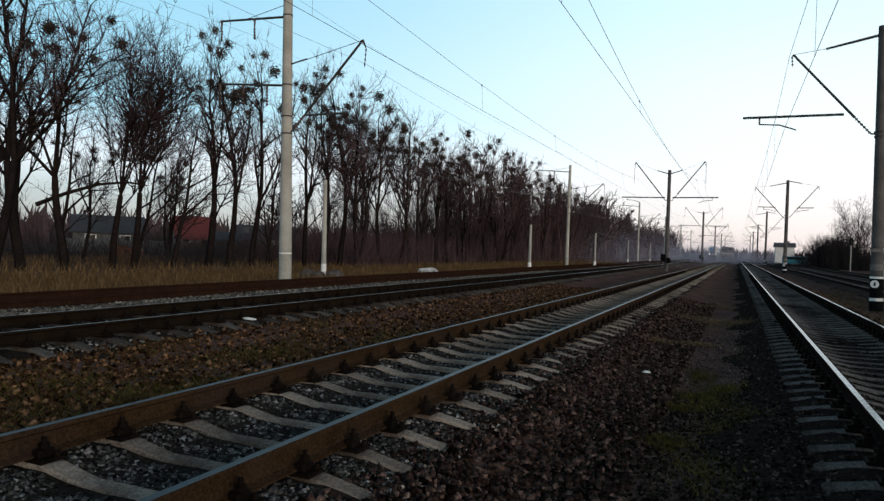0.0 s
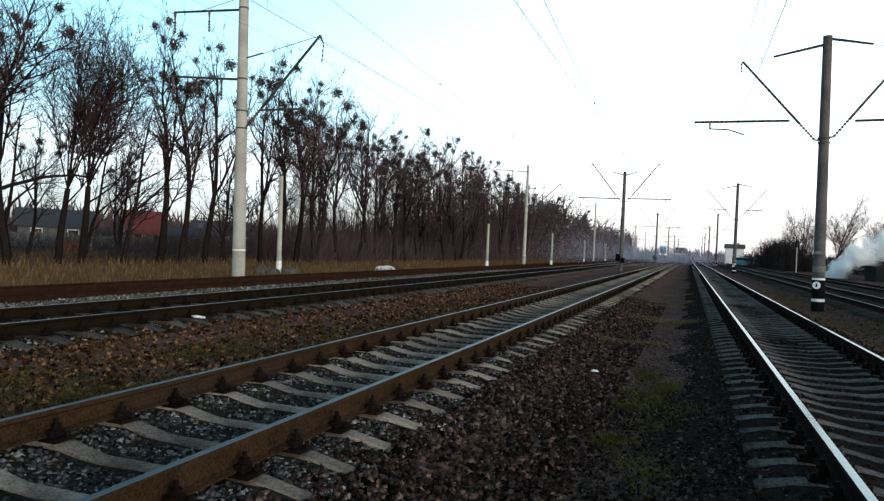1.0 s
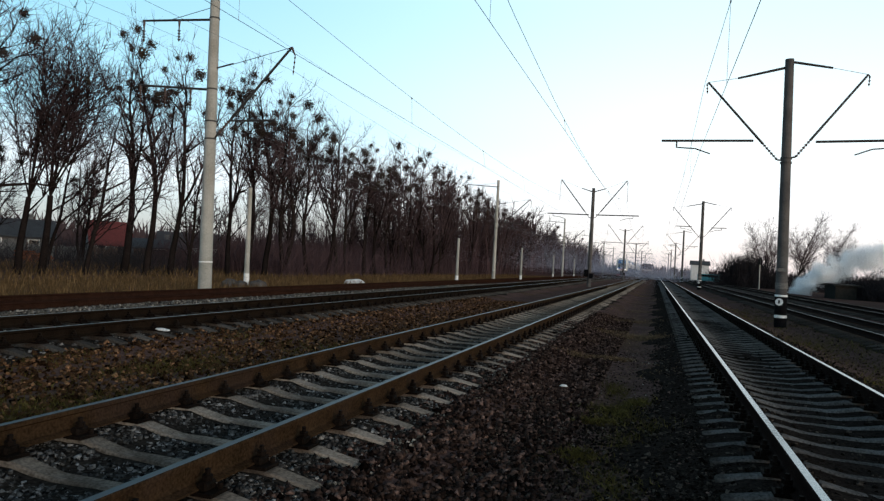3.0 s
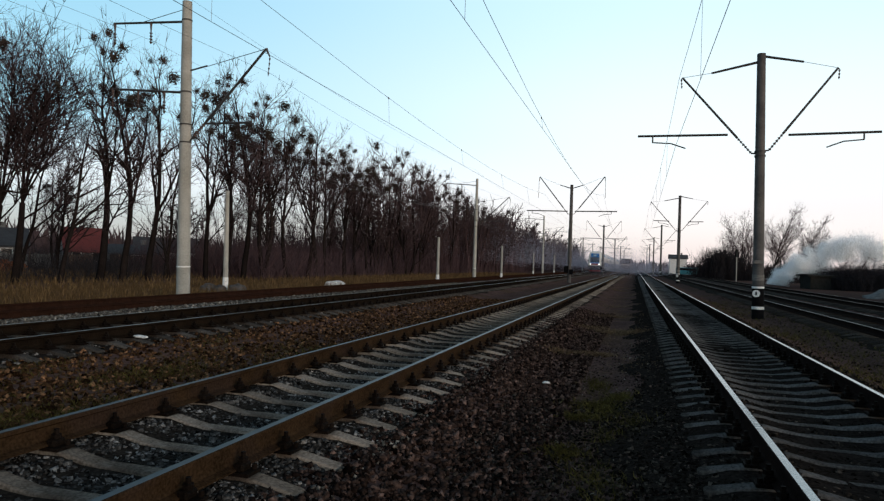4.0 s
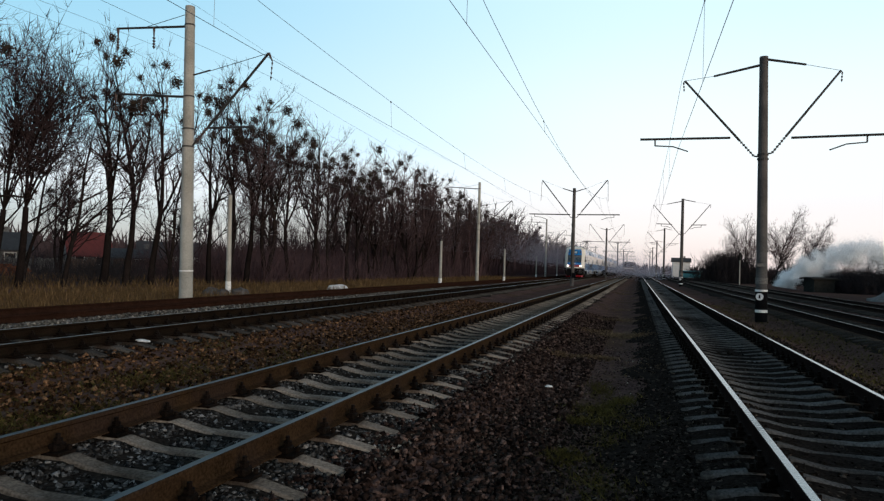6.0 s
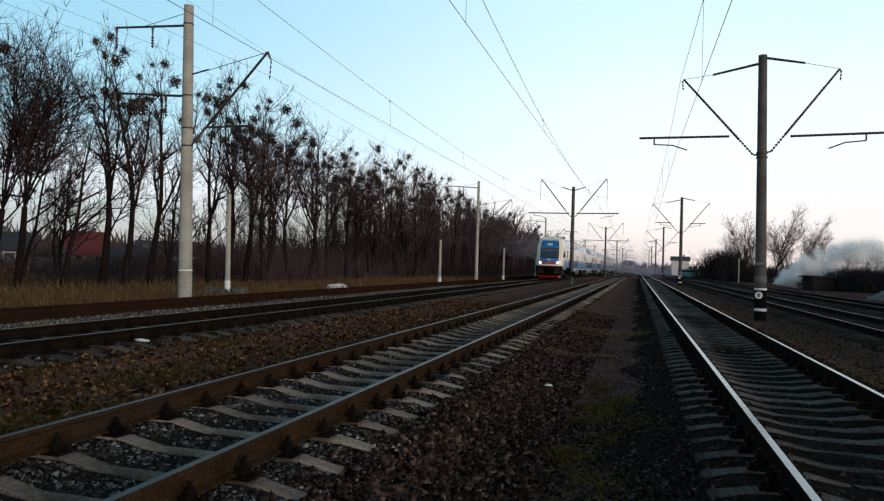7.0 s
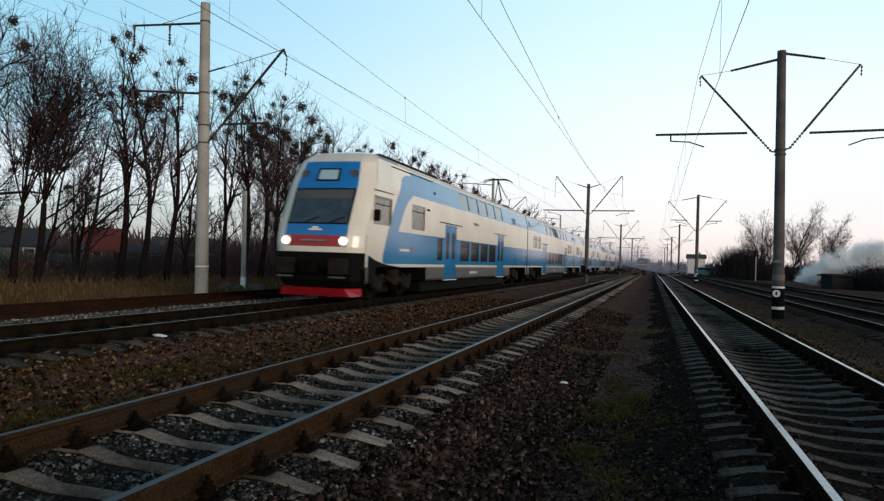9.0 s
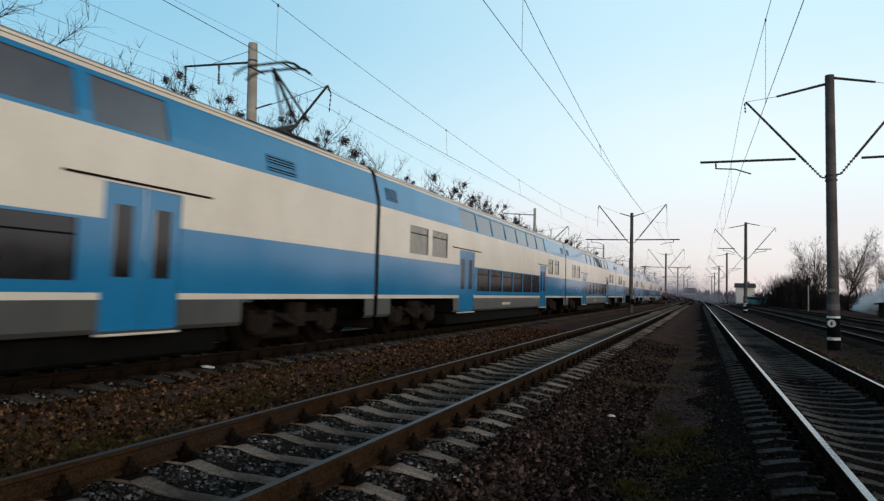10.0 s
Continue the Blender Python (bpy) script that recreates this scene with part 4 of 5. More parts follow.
        e = 1.415 * s
        skirt = Geo()
        for pts in ([(e, 0.62, 1.03), (e, 3.3, 1.03), (e, 2.6, 1.07), (e, 1.9, 1.12), (e, 1.2, 1.23), (e, 0.62, 1.38)], [(e, 0.66, 1.028), (e, 0.66, 0.58), (e, 0.98, 0.58), (e, 1.3, 1.028)]):
            skirt.add(pts, [tuple(range(len(pts)))])
        part("front_skirt", skirt, RUBBER, body, "black curved front skirt")
        frame_ = Geo()
        for y in (1.0, 2.34):
            frame_.box((s * 1.416, y, 2.72), (0.02, 0.045, 0.80))
        for z in (2.32, 3.12):
            frame_.box((s * 1.416, 1.67, z), (0.02, 1.38, 0.045))
        part("cab_window_frame", frame_, GLASS_PALE, body, "pale window frame")
        part("rain_strip", Geo().box((s * 1.425, 1.7, 3.30), (0.03, 1.5, 0.025)), GREY, body)
        for y0, y1 in ((2.6, 4.9), (5.1, 6.8)):
            part("roof_seam", Geo().box((s * (width_at(4.20) + 0.006), (y0 + y1) / 2, 4.20), (0.02, y1 - y0, 0.03)), RUBBER, body)
        part("side_lamp", Geo().tube((s * 1.33, 6.81, 3.77), (s * 1.385, 6.81, 3.77), 0.06, None, 12), GLASS, body)
        part("side_camera", Geo().box((s * 1.43, 5.9, 3.08), (0.08, 0.2, 0.07), bevel=0.015), RUBBER, body)
        part("lettering_bar", Geo().box((s * 1.416, 3.62, 1.585), (0.006, 0.9, 0.085)), CREAM, body, "pale unreadable lettering")
        part("emblem", Geo().box((s * 1.416, 4.47, 1.64), (0.006, 0.76, 0.12)).box((s * 1.419, 4.47, 1.64), (0.006, 0.5, 0.06), 1), [BLUE_DEEP, GLASS_PALE], body, "small dark blue plate with pale marks")
        part("door_mark", Geo().box((s * 1.404, 8.92, 0.80), (0.006, 0.3, 0.08)), TILE, body)
        part("lettering_bar", Geo().box((s * 1.412, 12.6, 0.80), (0.006, 1.3, 0.10)), CREAM, body, "pale unreadable lettering")
        part("roof_gutter", Geo().box((s * 1.20, 14.5, 4.345), (0.05, 22.5, 0.035)), CREAM, body)
    vent(body, 12.45, 13.35, 2.92, 3.04, CREAM)
    vent(body, 21.25, 22.25, 3.52, 3.85, BLUE)
    bogie(car, 3.4)
    bogie(car, 22.9)
    part("roof_well", Geo().box((0, 23.2, 4.62), (1.3, 3.2, 0.06), bevel=0.03), RUBBER, body)
    part("roof_gear", Geo().box((0, 5.9, 4.60), (1.5, 6.0, 0.12), bevel=0.03), RUBBER, body, "dark roof equipment")
    for i in range(2):
        part("roof_box", Geo().box((0, 12.0 + 4.2 * i, 4.60), (1.1, 2.0, 0.1), bevel=0.03), ROOF, body)
    pantograph(car, 23.6)
    for s in (-1, 1):
        part("jumper_hose", Geo().box((s * 1.08, CAR, 1.02), (0.42, 0.5, 0.4), bevel=0.08).tube((s * 1.15, CAR - 0.3, 0.75), (s * 1.15, CAR + 0.3, 0.75), 0.07, None, 8), RUBBER, car)
    bellows(car)
    # underframe carried down to 0.10 m in black, standing in for shade below
    part("underframe_box", Geo().box((0, 13.2, 0.32), (2.3, 14.2, 0.44), bevel=0.05), RUBBER, car)
    return car


def middle_car():
    car = thing("train_car", "blue and cream double-deck coach with two window rows", "train car", "coupled cars of the passenger train")
    low = [(8.45 + 1.76 * i, 10.05 + 1.76 * i, 1.29, 2.13) for i in range(6)]
    mid = [(2.1, 3.5, 2.33, 3.14), (3.85, 5.2, 2.33, 3.14), (21.0, 22.3, 2.33, 3.14), (22.7, 24.0, 2.33, 3.14)]
    up = [(6.6 + 1.98 * i, 8.47 + 1.98 * i, 3.49, 4.17) for i in range(7)]
    body = shell(car, low + mid + up, [(6.45, 8.1, 0.58, 2.70), (19.05, 20.4, 0.58, 2.70)], False)
    vent(body, 0.55, 1.25, 3.65, 4.0, BLUE)
    vent(body, 24.8, 25.5, 3.65, 4.0, BLUE)
    bogie(car, 3.2)
    bogie(car, 22.9)
    for i in range(4):
        part("roof_box", Geo().box((0, 5.5 + 5.0 * i, 4.60), (1.1, 2.0, 0.1), bevel=0.03), ROOF, body)
    for s in (-1, 1):
        part("roof_gutter", Geo().box((s * 1.20, 13.05, 4.345), (0.05, 25.4, 0.035)), CREAM, body)
        part("lettering_bar", Geo().box((s * 1.412, 12.6, 0.80), (0.006, 1.3, 0.10)), CREAM, body, "pale unreadable lettering")
    for s in (-1, 1):
        part("jumper_hose", Geo().box((s * 1.08, CAR, 1.02), (0.42, 0.5, 0.4), bevel=0.08).tube((s * 1.15, CAR - 0.3, 0.75), (s * 1.15, CAR + 0.3, 0.75), 0.07, None, 8), RUBBER, car)
    bellows(car)
    # as on the end car, deepened to darken the space beneath
    part("underframe_box", Geo().box((0, 13.0, 0.32), (2.3, 14.0, 0.44), bevel=0.05), RUBBER, car)
    return car


train = [end_car(), middle_car()]
for _ in range(3):
    train.append(copy_thing(train[1], Matrix.Identity(4)))
train.append(copy_thing(train[0], Matrix.Identity(4)))


def locomotive():
    t = thing("locomotive", "dark red electric locomotive standing far down the track", "locomotive", at=pose(centre("b", 205), 205, 0.2 - 0.14, 0, 0, YAW))
    g = Geo().box((0, 8, 2.2), (2.9, 16, 2.6), bevel=0.15)
    body = part("body", g, material("dull red brown loco paint", (0.05, 0.022, 0.02), (0.07, 0.03, 0.028), 1, 0.6), t)
    part("roof", Geo().box((0, 8, 3.7), (2.5, 15.4, 0.45), bevel=0.12), SLATE, t)
    for s in (-1, 1):
        part("cab_window", Geo().box((s * 0.65, -0.02, 2.85), (1.0, 0.06, 0.7), bevel=0.02), GLASS, body)
        part("buffer", Geo().tube((s * 0.9, 0, 1.05), (s * 0.9, -0.5, 1.05), 0.2, None, 12), RUBBER, t)
        part("marker_lamp", Geo().tube((s * 0.9, -0.05, 1.75), (s * 0.9, 0.02, 1.75), 0.13, None, 12), GREY, body)
    part("front_stripe", Geo().box((0, -0.015, 2.1), (2.6, 0.03, 0.22)), CREAM, body)
    part("underframe", Geo().box((0, 8, 0.7), (2.6, 15, 0.7), bevel=0.05), RUBBER, t)
    part("plough", Geo().box((0, 0, 0.45), (2.4, 0.3, 0.6), bevel=0.05), RUBBER, t)
    return t


locomotive()


# ---- trees ----
def limbs(rnd, height, spread, fork, leaders, levels, thin, limb):
    """Grown branch pieces: (a, b, ra, rb, level)."""
    out = []

    def grow(p, d, length, r, level, steps, up, taper=0.75):
        here, way = Vector(p), Vector(d).normalized()
        spots = []
        wave = 0.065 if level == 0 else 0.13
        for i in range(steps):
            way = (way + Vector((rnd.gauss(0, wave), rnd.gauss(0, wave), up + rnd.gauss(0, 0.05)))).normalized()
            nxt = here + way * (length / steps)
            ra, rb = r * (1 - taper * i / steps), r * (1 - taper * (i + 1) / steps)
            out.append((tuple(here), tuple(nxt), ra, rb, level))
            spots.append((nxt, way.copy(), rb))
            here = nxt
        return spots

    def side(way, angle):
        a = rnd.uniform(0, 2 * math.pi)
        axis = way.orthogonal().normalized()
        axis.rotate(Matrix.Rotation(a, 3, way))
        d = way.copy()
        d.rotate(Matrix.Rotation(angle, 3, axis))
        return d

    base = grow((0, 0, -0.3), (rnd.gauss(0, 0.05), rnd.gauss(0, 0.05), 1), height * fork, height * 0.0132 * rnd.uniform(0.8, 1.25), 0, 5, 0.05, 0.36)
    top, way, r = base[-1]
    mains = []
    for k in range(leaders):
        d = side(way, rnd.uniform(0.03, 0.12) if k == 0 else rnd.uniform(0.2, 0.55) * spread)
        mains.append(grow(top, d, height * (1 - fork) * (1.0 if k == 0 else rnd.uniform(0.6, 0.9)), r * 1.05 * limb * (0.95 if k == 0 else rnd.uniform(0.5, 0.75)), 0, 7, 0.06))
    for p, w, r in base[2:4]:
        if rnd.random() < 0.3:
            mains.append(grow(p, side(w, rnd.uniform(0.5, 0.9)), height * rnd.uniform(0.2, 0.42), r * 0.35, 0, 6, 0.10))
    tips = []
    for m in mains:
        for p, w, r in m[1:]:
            for _ in range(levels[0]):
                b = grow(p, side(w, rnd.uniform(0.4, 0.95) * min(1.0, spread + 0.2)), height * rnd.uniform(0.09, 0.21), max(thin * 2.0, r * 0.8), 1, 4, 0.085)
                tips.append(b[-1][0])
                for p2, w2, r2 in b:
                    for _ in range(levels[1]):
                        c = grow(p2, side(w2, rnd.uniform(0.4, 1.0)), height * rnd.uniform(0.045, 0.095), max(thin * 1.3, r2 * 0.6), 2, 2, 0.03)
                        for p3, w3, r3 in c[-1:]:
                            for _ in range(levels[2]):
                                grow(p3, side(w3, rnd.uniform(0.35, 1.0)), height * rnd.uniform(0.03, 0.075), thin, 3, 1, 0.0)
    return out, tips


def tube_arrays(segs, n):
    a, b = np.array([s[0] for s in segs]), np.array([s[1] for s in segs])
    ra, rb = np.array([s[2] for s in segs])[:, None, None], np.array([s[3] for s in segs])[:, None, None]
    d = b - a
    d /= np.linalg.norm(d, axis=1, keepdims=True) + 1e-9
    ref = np.where(np.abs(d[:, 2:3]) > 0.9, np.array([[1.0, 0, 0]]), np.array([[0, 0, 1.0]]))
    u = np.cross(d, ref)
    u /= np.linalg.norm(u, axis=1, keepdims=True)
    w = np.cross(d, u)
    t = np.arange(n) * 2 * np.pi / n
    circ = u[:, None] * np.cos(t)[None, :, None] + w[:, None] * np.sin(t)[None, :, None]
    v = np.concatenate([a[:, None] + circ * ra, b[:, None] + circ * rb], 1).reshape(-1, 3)
    k = np.arange(len(segs))[:, None] * 2 * n
    i = np.arange(n)[None]
    j = (i + 1) % n
    f = np.stack([k + i, k + j, k + n + j, k + n + i], -1).reshape(-1, 4)
    return v, f


def clump_mesh(seed):
    """A ball of mistletoe: short forked twigs with narrow leaves."""
    r = np.random.RandomState(seed)
    n = 210
    d = r.normal(size=(n, 3))
    d /= np.linalg.norm(d, axis=1, keepdims=True)
    c = d * (r.uniform(0.0, 1.0, (n, 1)) ** 0.5) * r.uniform(0.7, 1.15, (n, 1)) * 0.40
    u = r.normal(size=(n, 3)) * 0.05
    w = np.cross(u, d)
    w *= 0.036 / (np.linalg.norm(w, axis=1, keepdims=True) + 1e-9)
    v = np.stack([c - u, c + w, c + u, c - w], 1).reshape(-1, 3)
    f = np.arange(n * 4).reshape(n, 4)
    return array_mesh("mistletoe", v, f, LEAF)


CLUMPS = [clump_mesh(s) for s in (3, 8, 21)]


def tree(seed, height, spread, fork, leaders, levels, clumps, sides=6, thin=0.0115, label="tall bare tree with dark forked trunk", group="bare trees along the railway", limb=1.0):
    rnd = random.Random(seed)
    segs, tips = limbs(rnd, height, spread, fork, leaders, levels, thin, limb)
    k = height / max(s[1][2] for s in segs)
    segs = [(tuple(c * k for c in a), tuple(c * k for c in b), ra, rb, lv) for a, b, ra, rb, lv in segs]
    tips = [p * k for p in tips]
    t = thing("bare_tree", label, "tree", group)
    v, f = tube_arrays([s for s in segs if s[4] == 0 or s[4] == 1 and sides > 5], sides if sides < 6 else 5)
    part("trunk", array_mesh("trunk", v, f, BARK, True), None, t)
    v, f = tube_arrays([s for s in segs if s[4] == 2 or s[4] == 1 and sides < 6], 3)
    v2, f2 = tube_arrays([s for s in segs if s[4] == 3], 2)
    f = np.concatenate([f, f2[::2] + len(v)])
    v = np.concatenate([v, v2])
    part("crown", array_mesh("crown", v, f, TWIG), None, t, "fine bare twigs")
    tips = [p for p in tips if p.z > height * 0.6]
    for p in rnd.sample(tips, min(clumps, len(tips))):
        s = rnd.uniform(0.45, 1.05)
        part("mistletoe", rnd.choice(CLUMPS), None, t, "round dark mistletoe clump", at=Matrix.Translation(p) @ Matrix.Diagonal((s, s, s * 0.9, 1)))
    return t


MISTLE = "tall bare tree full of mistletoe clumps"
near = [tree(11, 13.6, 0.75, 0.42, 3, (2, 2, 3), 12, label=MISTLE, limb=0.85), tree(12, 13.6, 0.7, 0.36, 7, (3, 2, 3), 2, thin=0.013, limb=0.6), tree(13, 13.6, 0.75, 0.36, 3, (2, 2, 3), 13, label=MISTLE),
        tree(14, 15.2, 1.2, 0.36, 4, (2, 2, 2), 5, thin=0.012, label="tall bare tree with heavy spreading limbs", limb=0.85), tree(15, 9.8, 1.25, 0.36, 2, (1, 2, 2), 0, label="broken bare tree with angular limbs"),
        tree(16, 12.6, 1.0, 0.38, 4, (2, 2, 3), 9, label=MISTLE)]
lite = [tree(24, 10.6, 0.9, 0.30, 4, (1, 2, 1), 2, 4, 0.04, MISTLE), tree(25, 10.2, 1.0, 0.26, 4, (1, 2, 1), 1, 4, 0.04)]
far = [tree(21, 11.4, 0.8, 0.34, 3, (1, 3, 2), 6, 4, 0.018, MISTLE), tree(22, 11.0, 0.9, 0.26, 4, (1, 3, 2), 3, 4, 0.018, MISTLE), tree(23, 10.6, 1.0, 0.22, 4, (1, 3, 2), 2, 4, 0.018)]
NEAR_SPOTS = [  # x, y, kind, size
    (-27.4, 19.4, 3, 1.04), (-27.0, 21.1, 3, 0.92), (-27.2, 25.0, 1, 1.00), (-27.6, 27.9, 4, 1.00), (-27.0, 29.9, 0, 1.06), (-26.9, 31.5, 2, 1.05), (-26.6, 33.1, 2, 1.04), (-26.2, 34.6, 4, 0.66),
    (-25.6, 37.2, 5, 1.13), (-25.2, 38.4, 0, 1.05), (-24.9, 40.3, 2, 1.08), (-24.6, 42.4, 5, 1.15), (-25.4, 43.8, 0, 1.05), (-24.6, 45.6, 5, 1.08), (-24.3, 48.4, 5, 1.12), (-24.6, 50.5, 2, 0.97), (-24.9, 53.0, 5, 1.06), (-24.3, 55.5, 0, 0.93)]
BACK_SPOTS = [(-31, 22, 5, 0.9), (-34, 26, 4, 1.0), (-38, 31, 5, 0.8), (-40, 40, 5, 0.75), (-33, 45, 4, 0.9), (-29, 18.4, 3, 0.98), (-28.0, 24.4, 1, 0.95), (-26.6, 17.6, 3, 1.00), (-33.5, 31.0, 4, 0.96), (-36.0, 36.0, 4, 0.90), (-29.5, 38.5, 4, 1.02), (-29.0, 51.0, 5, 1.02),
              (-24.4, 58.0, 5, 0.99), (-25.6, 60.0, 2, 0.90), (-24.8, 62.0, 5, 0.97)]
rnd = random.Random(5)
used = set()
for x, y, k, s in NEAR_SPOTS + BACK_SPOTS:
    m = pose(x, y, float(ground_z(x, y)), 0, 0, rnd.uniform(0, 360)) @ Matrix.Diagonal((s, s, s, 1))
    if k not in used:
        near[k].matrix_basis = m
        used.add(k)
    else:
        c = copy_thing(near[k], m)
        c.matrix_basis = m
y, k, late = 64.0, 0, 0
while y < 330:
    for _ in range(2 if y < 200 else 1):
        x = -24.5 + LEAN_X * y - abs(rnd.gauss(0, 4.0)) + rnd.uniform(-0.8, 0.8)
        s = rnd.uniform(1.05, 1.3)
        m = pose(x, y + rnd.uniform(-1, 1), -0.2, 0, 0, rnd.uniform(0, 360)) @ Matrix.Diagonal((s, s, s, 1))
        if y < 115:
            t = far[k] if k < 3 else copy_thing(far[k % 3], m)
        else:
            late += 1
            t = lite[late - 1] if late < 3 else copy_thing(lite[late % 2], m)
        t.matrix_basis = m
        k += 1
    y += rnd.uniform(1.7, 2.7) if y < 150 else rnd.uniform(3.5, 6)
for i in range(15):
    y = 44 + 5.6 * i + rnd.uniform(-1, 1)
    x = -37 - abs(rnd.gauss(0, 9))
    s = rnd.uniform(0.6, 0.95)
    m = pose(x, y, -0.2, 0, 0, rnd.uniform(0, 360)) @ Matrix.Diagonal((s, s, s, 1))
    copy_thing(lite[i % 2], m).matrix_basis = m
# trees behind the hedge across the tracks
right = tree(31, 13.2, 1.05, 0.22, 7, (2, 2, 4), 0, 5, 0.016, "bare grey tree behind the hedge", "bare trees behind the smoke")
right.matrix_basis = pose(24.8, 140, -0.3) @ Matrix.Diagonal((1.15, 1.15, 1.15, 1))
for x, y, s in ((19.3, 140, 1.08), (21.4, 143, 0.85), (27.0, 142, 0.85), (29.6, 140, 1.0), (32.5, 142, 0.76), (16.7, 141, 0.73), (35.5, 150, 0.7)):
    m = pose(x, y, -0.3, 0, 0, rnd.uniform(0, 360)) @ Matrix.Diagonal((s, s, s, 1))
    copy_thing(right, m).matrix_basis = m


def thicket(name, label, n, place, h0, h1, lean, mat, width, seed, category="bushes", bent=True):
    """Many thin upright blades or stems in one mesh."""
    r = np.random.RandomState(seed)
    x, y = place(r, n)
    z = ground_z(x, y) - 0.03
    h = h0 + (h1 - h0) * r.uniform(0, 1, n) ** 1.7
    a = r.uniform(0, 2 * np.pi, n)
    side_ = np.stack([np.cos(a), np.sin(a), np.zeros(n)], -1) * (width * r.uniform(0.6, 1.4, n))[:, None]
    tilt = np.stack([r.normal(0, lean, n), r.normal(0, lean, n), np.ones(n)], -1) * h[:, None]
    bend = tilt + np.stack([r.normal(0, lean, n), r.normal(0, lean, n), np.zeros(n)], -1) * h[:, None] * 0.6
    p = np.stack([x, y, z], -1)
    v = np.stack([p - side_, p + side_, p + tilt * 0.6 + side_ * 0.7, p + tilt * 0.6 - side_ * 0.7, p + bend], 1).reshape(-1, 3)
    k = np.arange(n)[:, None] * 5
    f = np.concatenate([k + np.array([[0, 1, 2]]), k + np.array([[0, 2, 3]]), k + np.array([[3, 2, 4]])], 1).reshape(-1, 3)
    return tagged(new(name, array_mesh(name, v, f, mat)), label, category, kind="stuff")


def strip(x0, x1, y0, y1, power=1.0):
    def place(r, n):
        y = y0 + (y1 - y0) * r.uniform(0, 1, n) ** power
        return r.uniform(x0, x1, n) + LEAN_X * y * (x1 < 0), y
    return place


def clustered(place, size, count):
    def inner(r, n):
        cx, cy = place(r, count)
        k = r.randint(0, count, n)
        return cx[k] + r.normal(0, size, n), cy[k] + r.normal(0, size * 2.2, n)
    return inner


thicket("dry_grass", "tall dry yellow grass between the rusty track and the trees", 42000, strip(-23.5, -15.4, 6, 110, 1.6), 0.18, 0.5, 0.25, DRY, 0.012, 1, "grass")
thicket("dry_grass", "tall dry yellow grass between the rusty track and the trees", 14000, strip(-40, -22, 8, 80, 1.3), 0.2, 0.55, 0.25, DRY, 0.02, 2, "grass")
thicket("undergrowth", "brown leafless undergrowth at the feet of the trees", 42000, strip(-36, -24, 42, 300, 1.6), 0.3, 3.6, 0.4, BRUSH, 0.016, 3)
thicket("saplings", "thin bare saplings crowded behind the line of trees", 17000, strip(-50, -25, 72, 300, 1.4), 2.5, 9.0, 0.13, BRUSH, 0.034, 13)
thicket("saplings", "dense far saplings of the wood", 12000, strip(-40, -24.5, 95, 320, 1.0), 4.0, 10.5, 0.12, BRUSH, 0.065, 17)
thicket("undergrowth", "brown leafless undergrowth at the feet of the trees", 17000, clustered(strip(-58, -29, 20, 68, 0.8), 1.3, 70), 0.2, 2.2, 0.55, HEDGE, 0.014, 4)
thicket("weeds", "dull green weeds between the tracks", 11000, clustered(strip(-7.7, -5.4, 4, 12, 1.2), 0.22, 40), 0.04, 0.11, 0.6, MOSS, 0.007, 5, "weeds")
thicket("weeds", "dull green weeds between the tracks", 3200, clustered(strip(-0.8, 0.05, 5.2, 11, 1.0), 0.11, 8), 0.04, 0.10, 0.7, MOSS, 0.006, 6, "weeds")
thicket("weeds", "dull green weeds between the tracks", 12000, clustered(strip(3.6, 5.1, 6, 40, 1.2), 0.45, 40), 0.03, 0.12, 0.7, MOSS, 0.007, 7, "weeds")
thicket("weeds", "dry weeds between the tracks", 8000, clustered(strip(-1.3, 0.1, 12, 60, 1.5), 0.35, 22), 0.03, 0.08, 0.9, STRAW, 0.008, 8, "weeds")



def patches(spots):
    """Places round given middles: x, y, half width, half depth."""
    def inner(r, n):
        c = np.array(spots)[r.randint(0, len(spots), n)]
        return c[:, 0] + r.normal(0, 0.5, n) * c[:, 2], c[:, 1] + r.normal(0, 0.5, n) * c[:, 3]
    return inner


thicket("weeds", "yellow-green moss and weeds on the dirt path", 5200, patches([(-0.45, 8.7, 0.35, 0.4), (-0.15, 9.2, 0.2, 0.3), (-0.55, 8.0, 0.25, 0.2), (-0.6, 6.4, 0.2, 0.25)]), 0.03, 0.09, 0.7, MOSS, 0.007, 15, "weeds")
thicket("weeds", "flattened pale dry grass on the dirt path", 9000, patches([(-1.1, 19.6, 0.5, 0.5), (-0.6, 18.9, 0.5, 0.5), (0.0, 18.2, 0.4, 0.5), (-1.3, 13.6, 0.35, 0.25), (-0.7, 13.7, 0.35, 0.25), (-0.8, 24.5, 0.7, 0.8)]), 0.04, 0.10, 0.9, STRAW, 0.009, 16, "weeds")


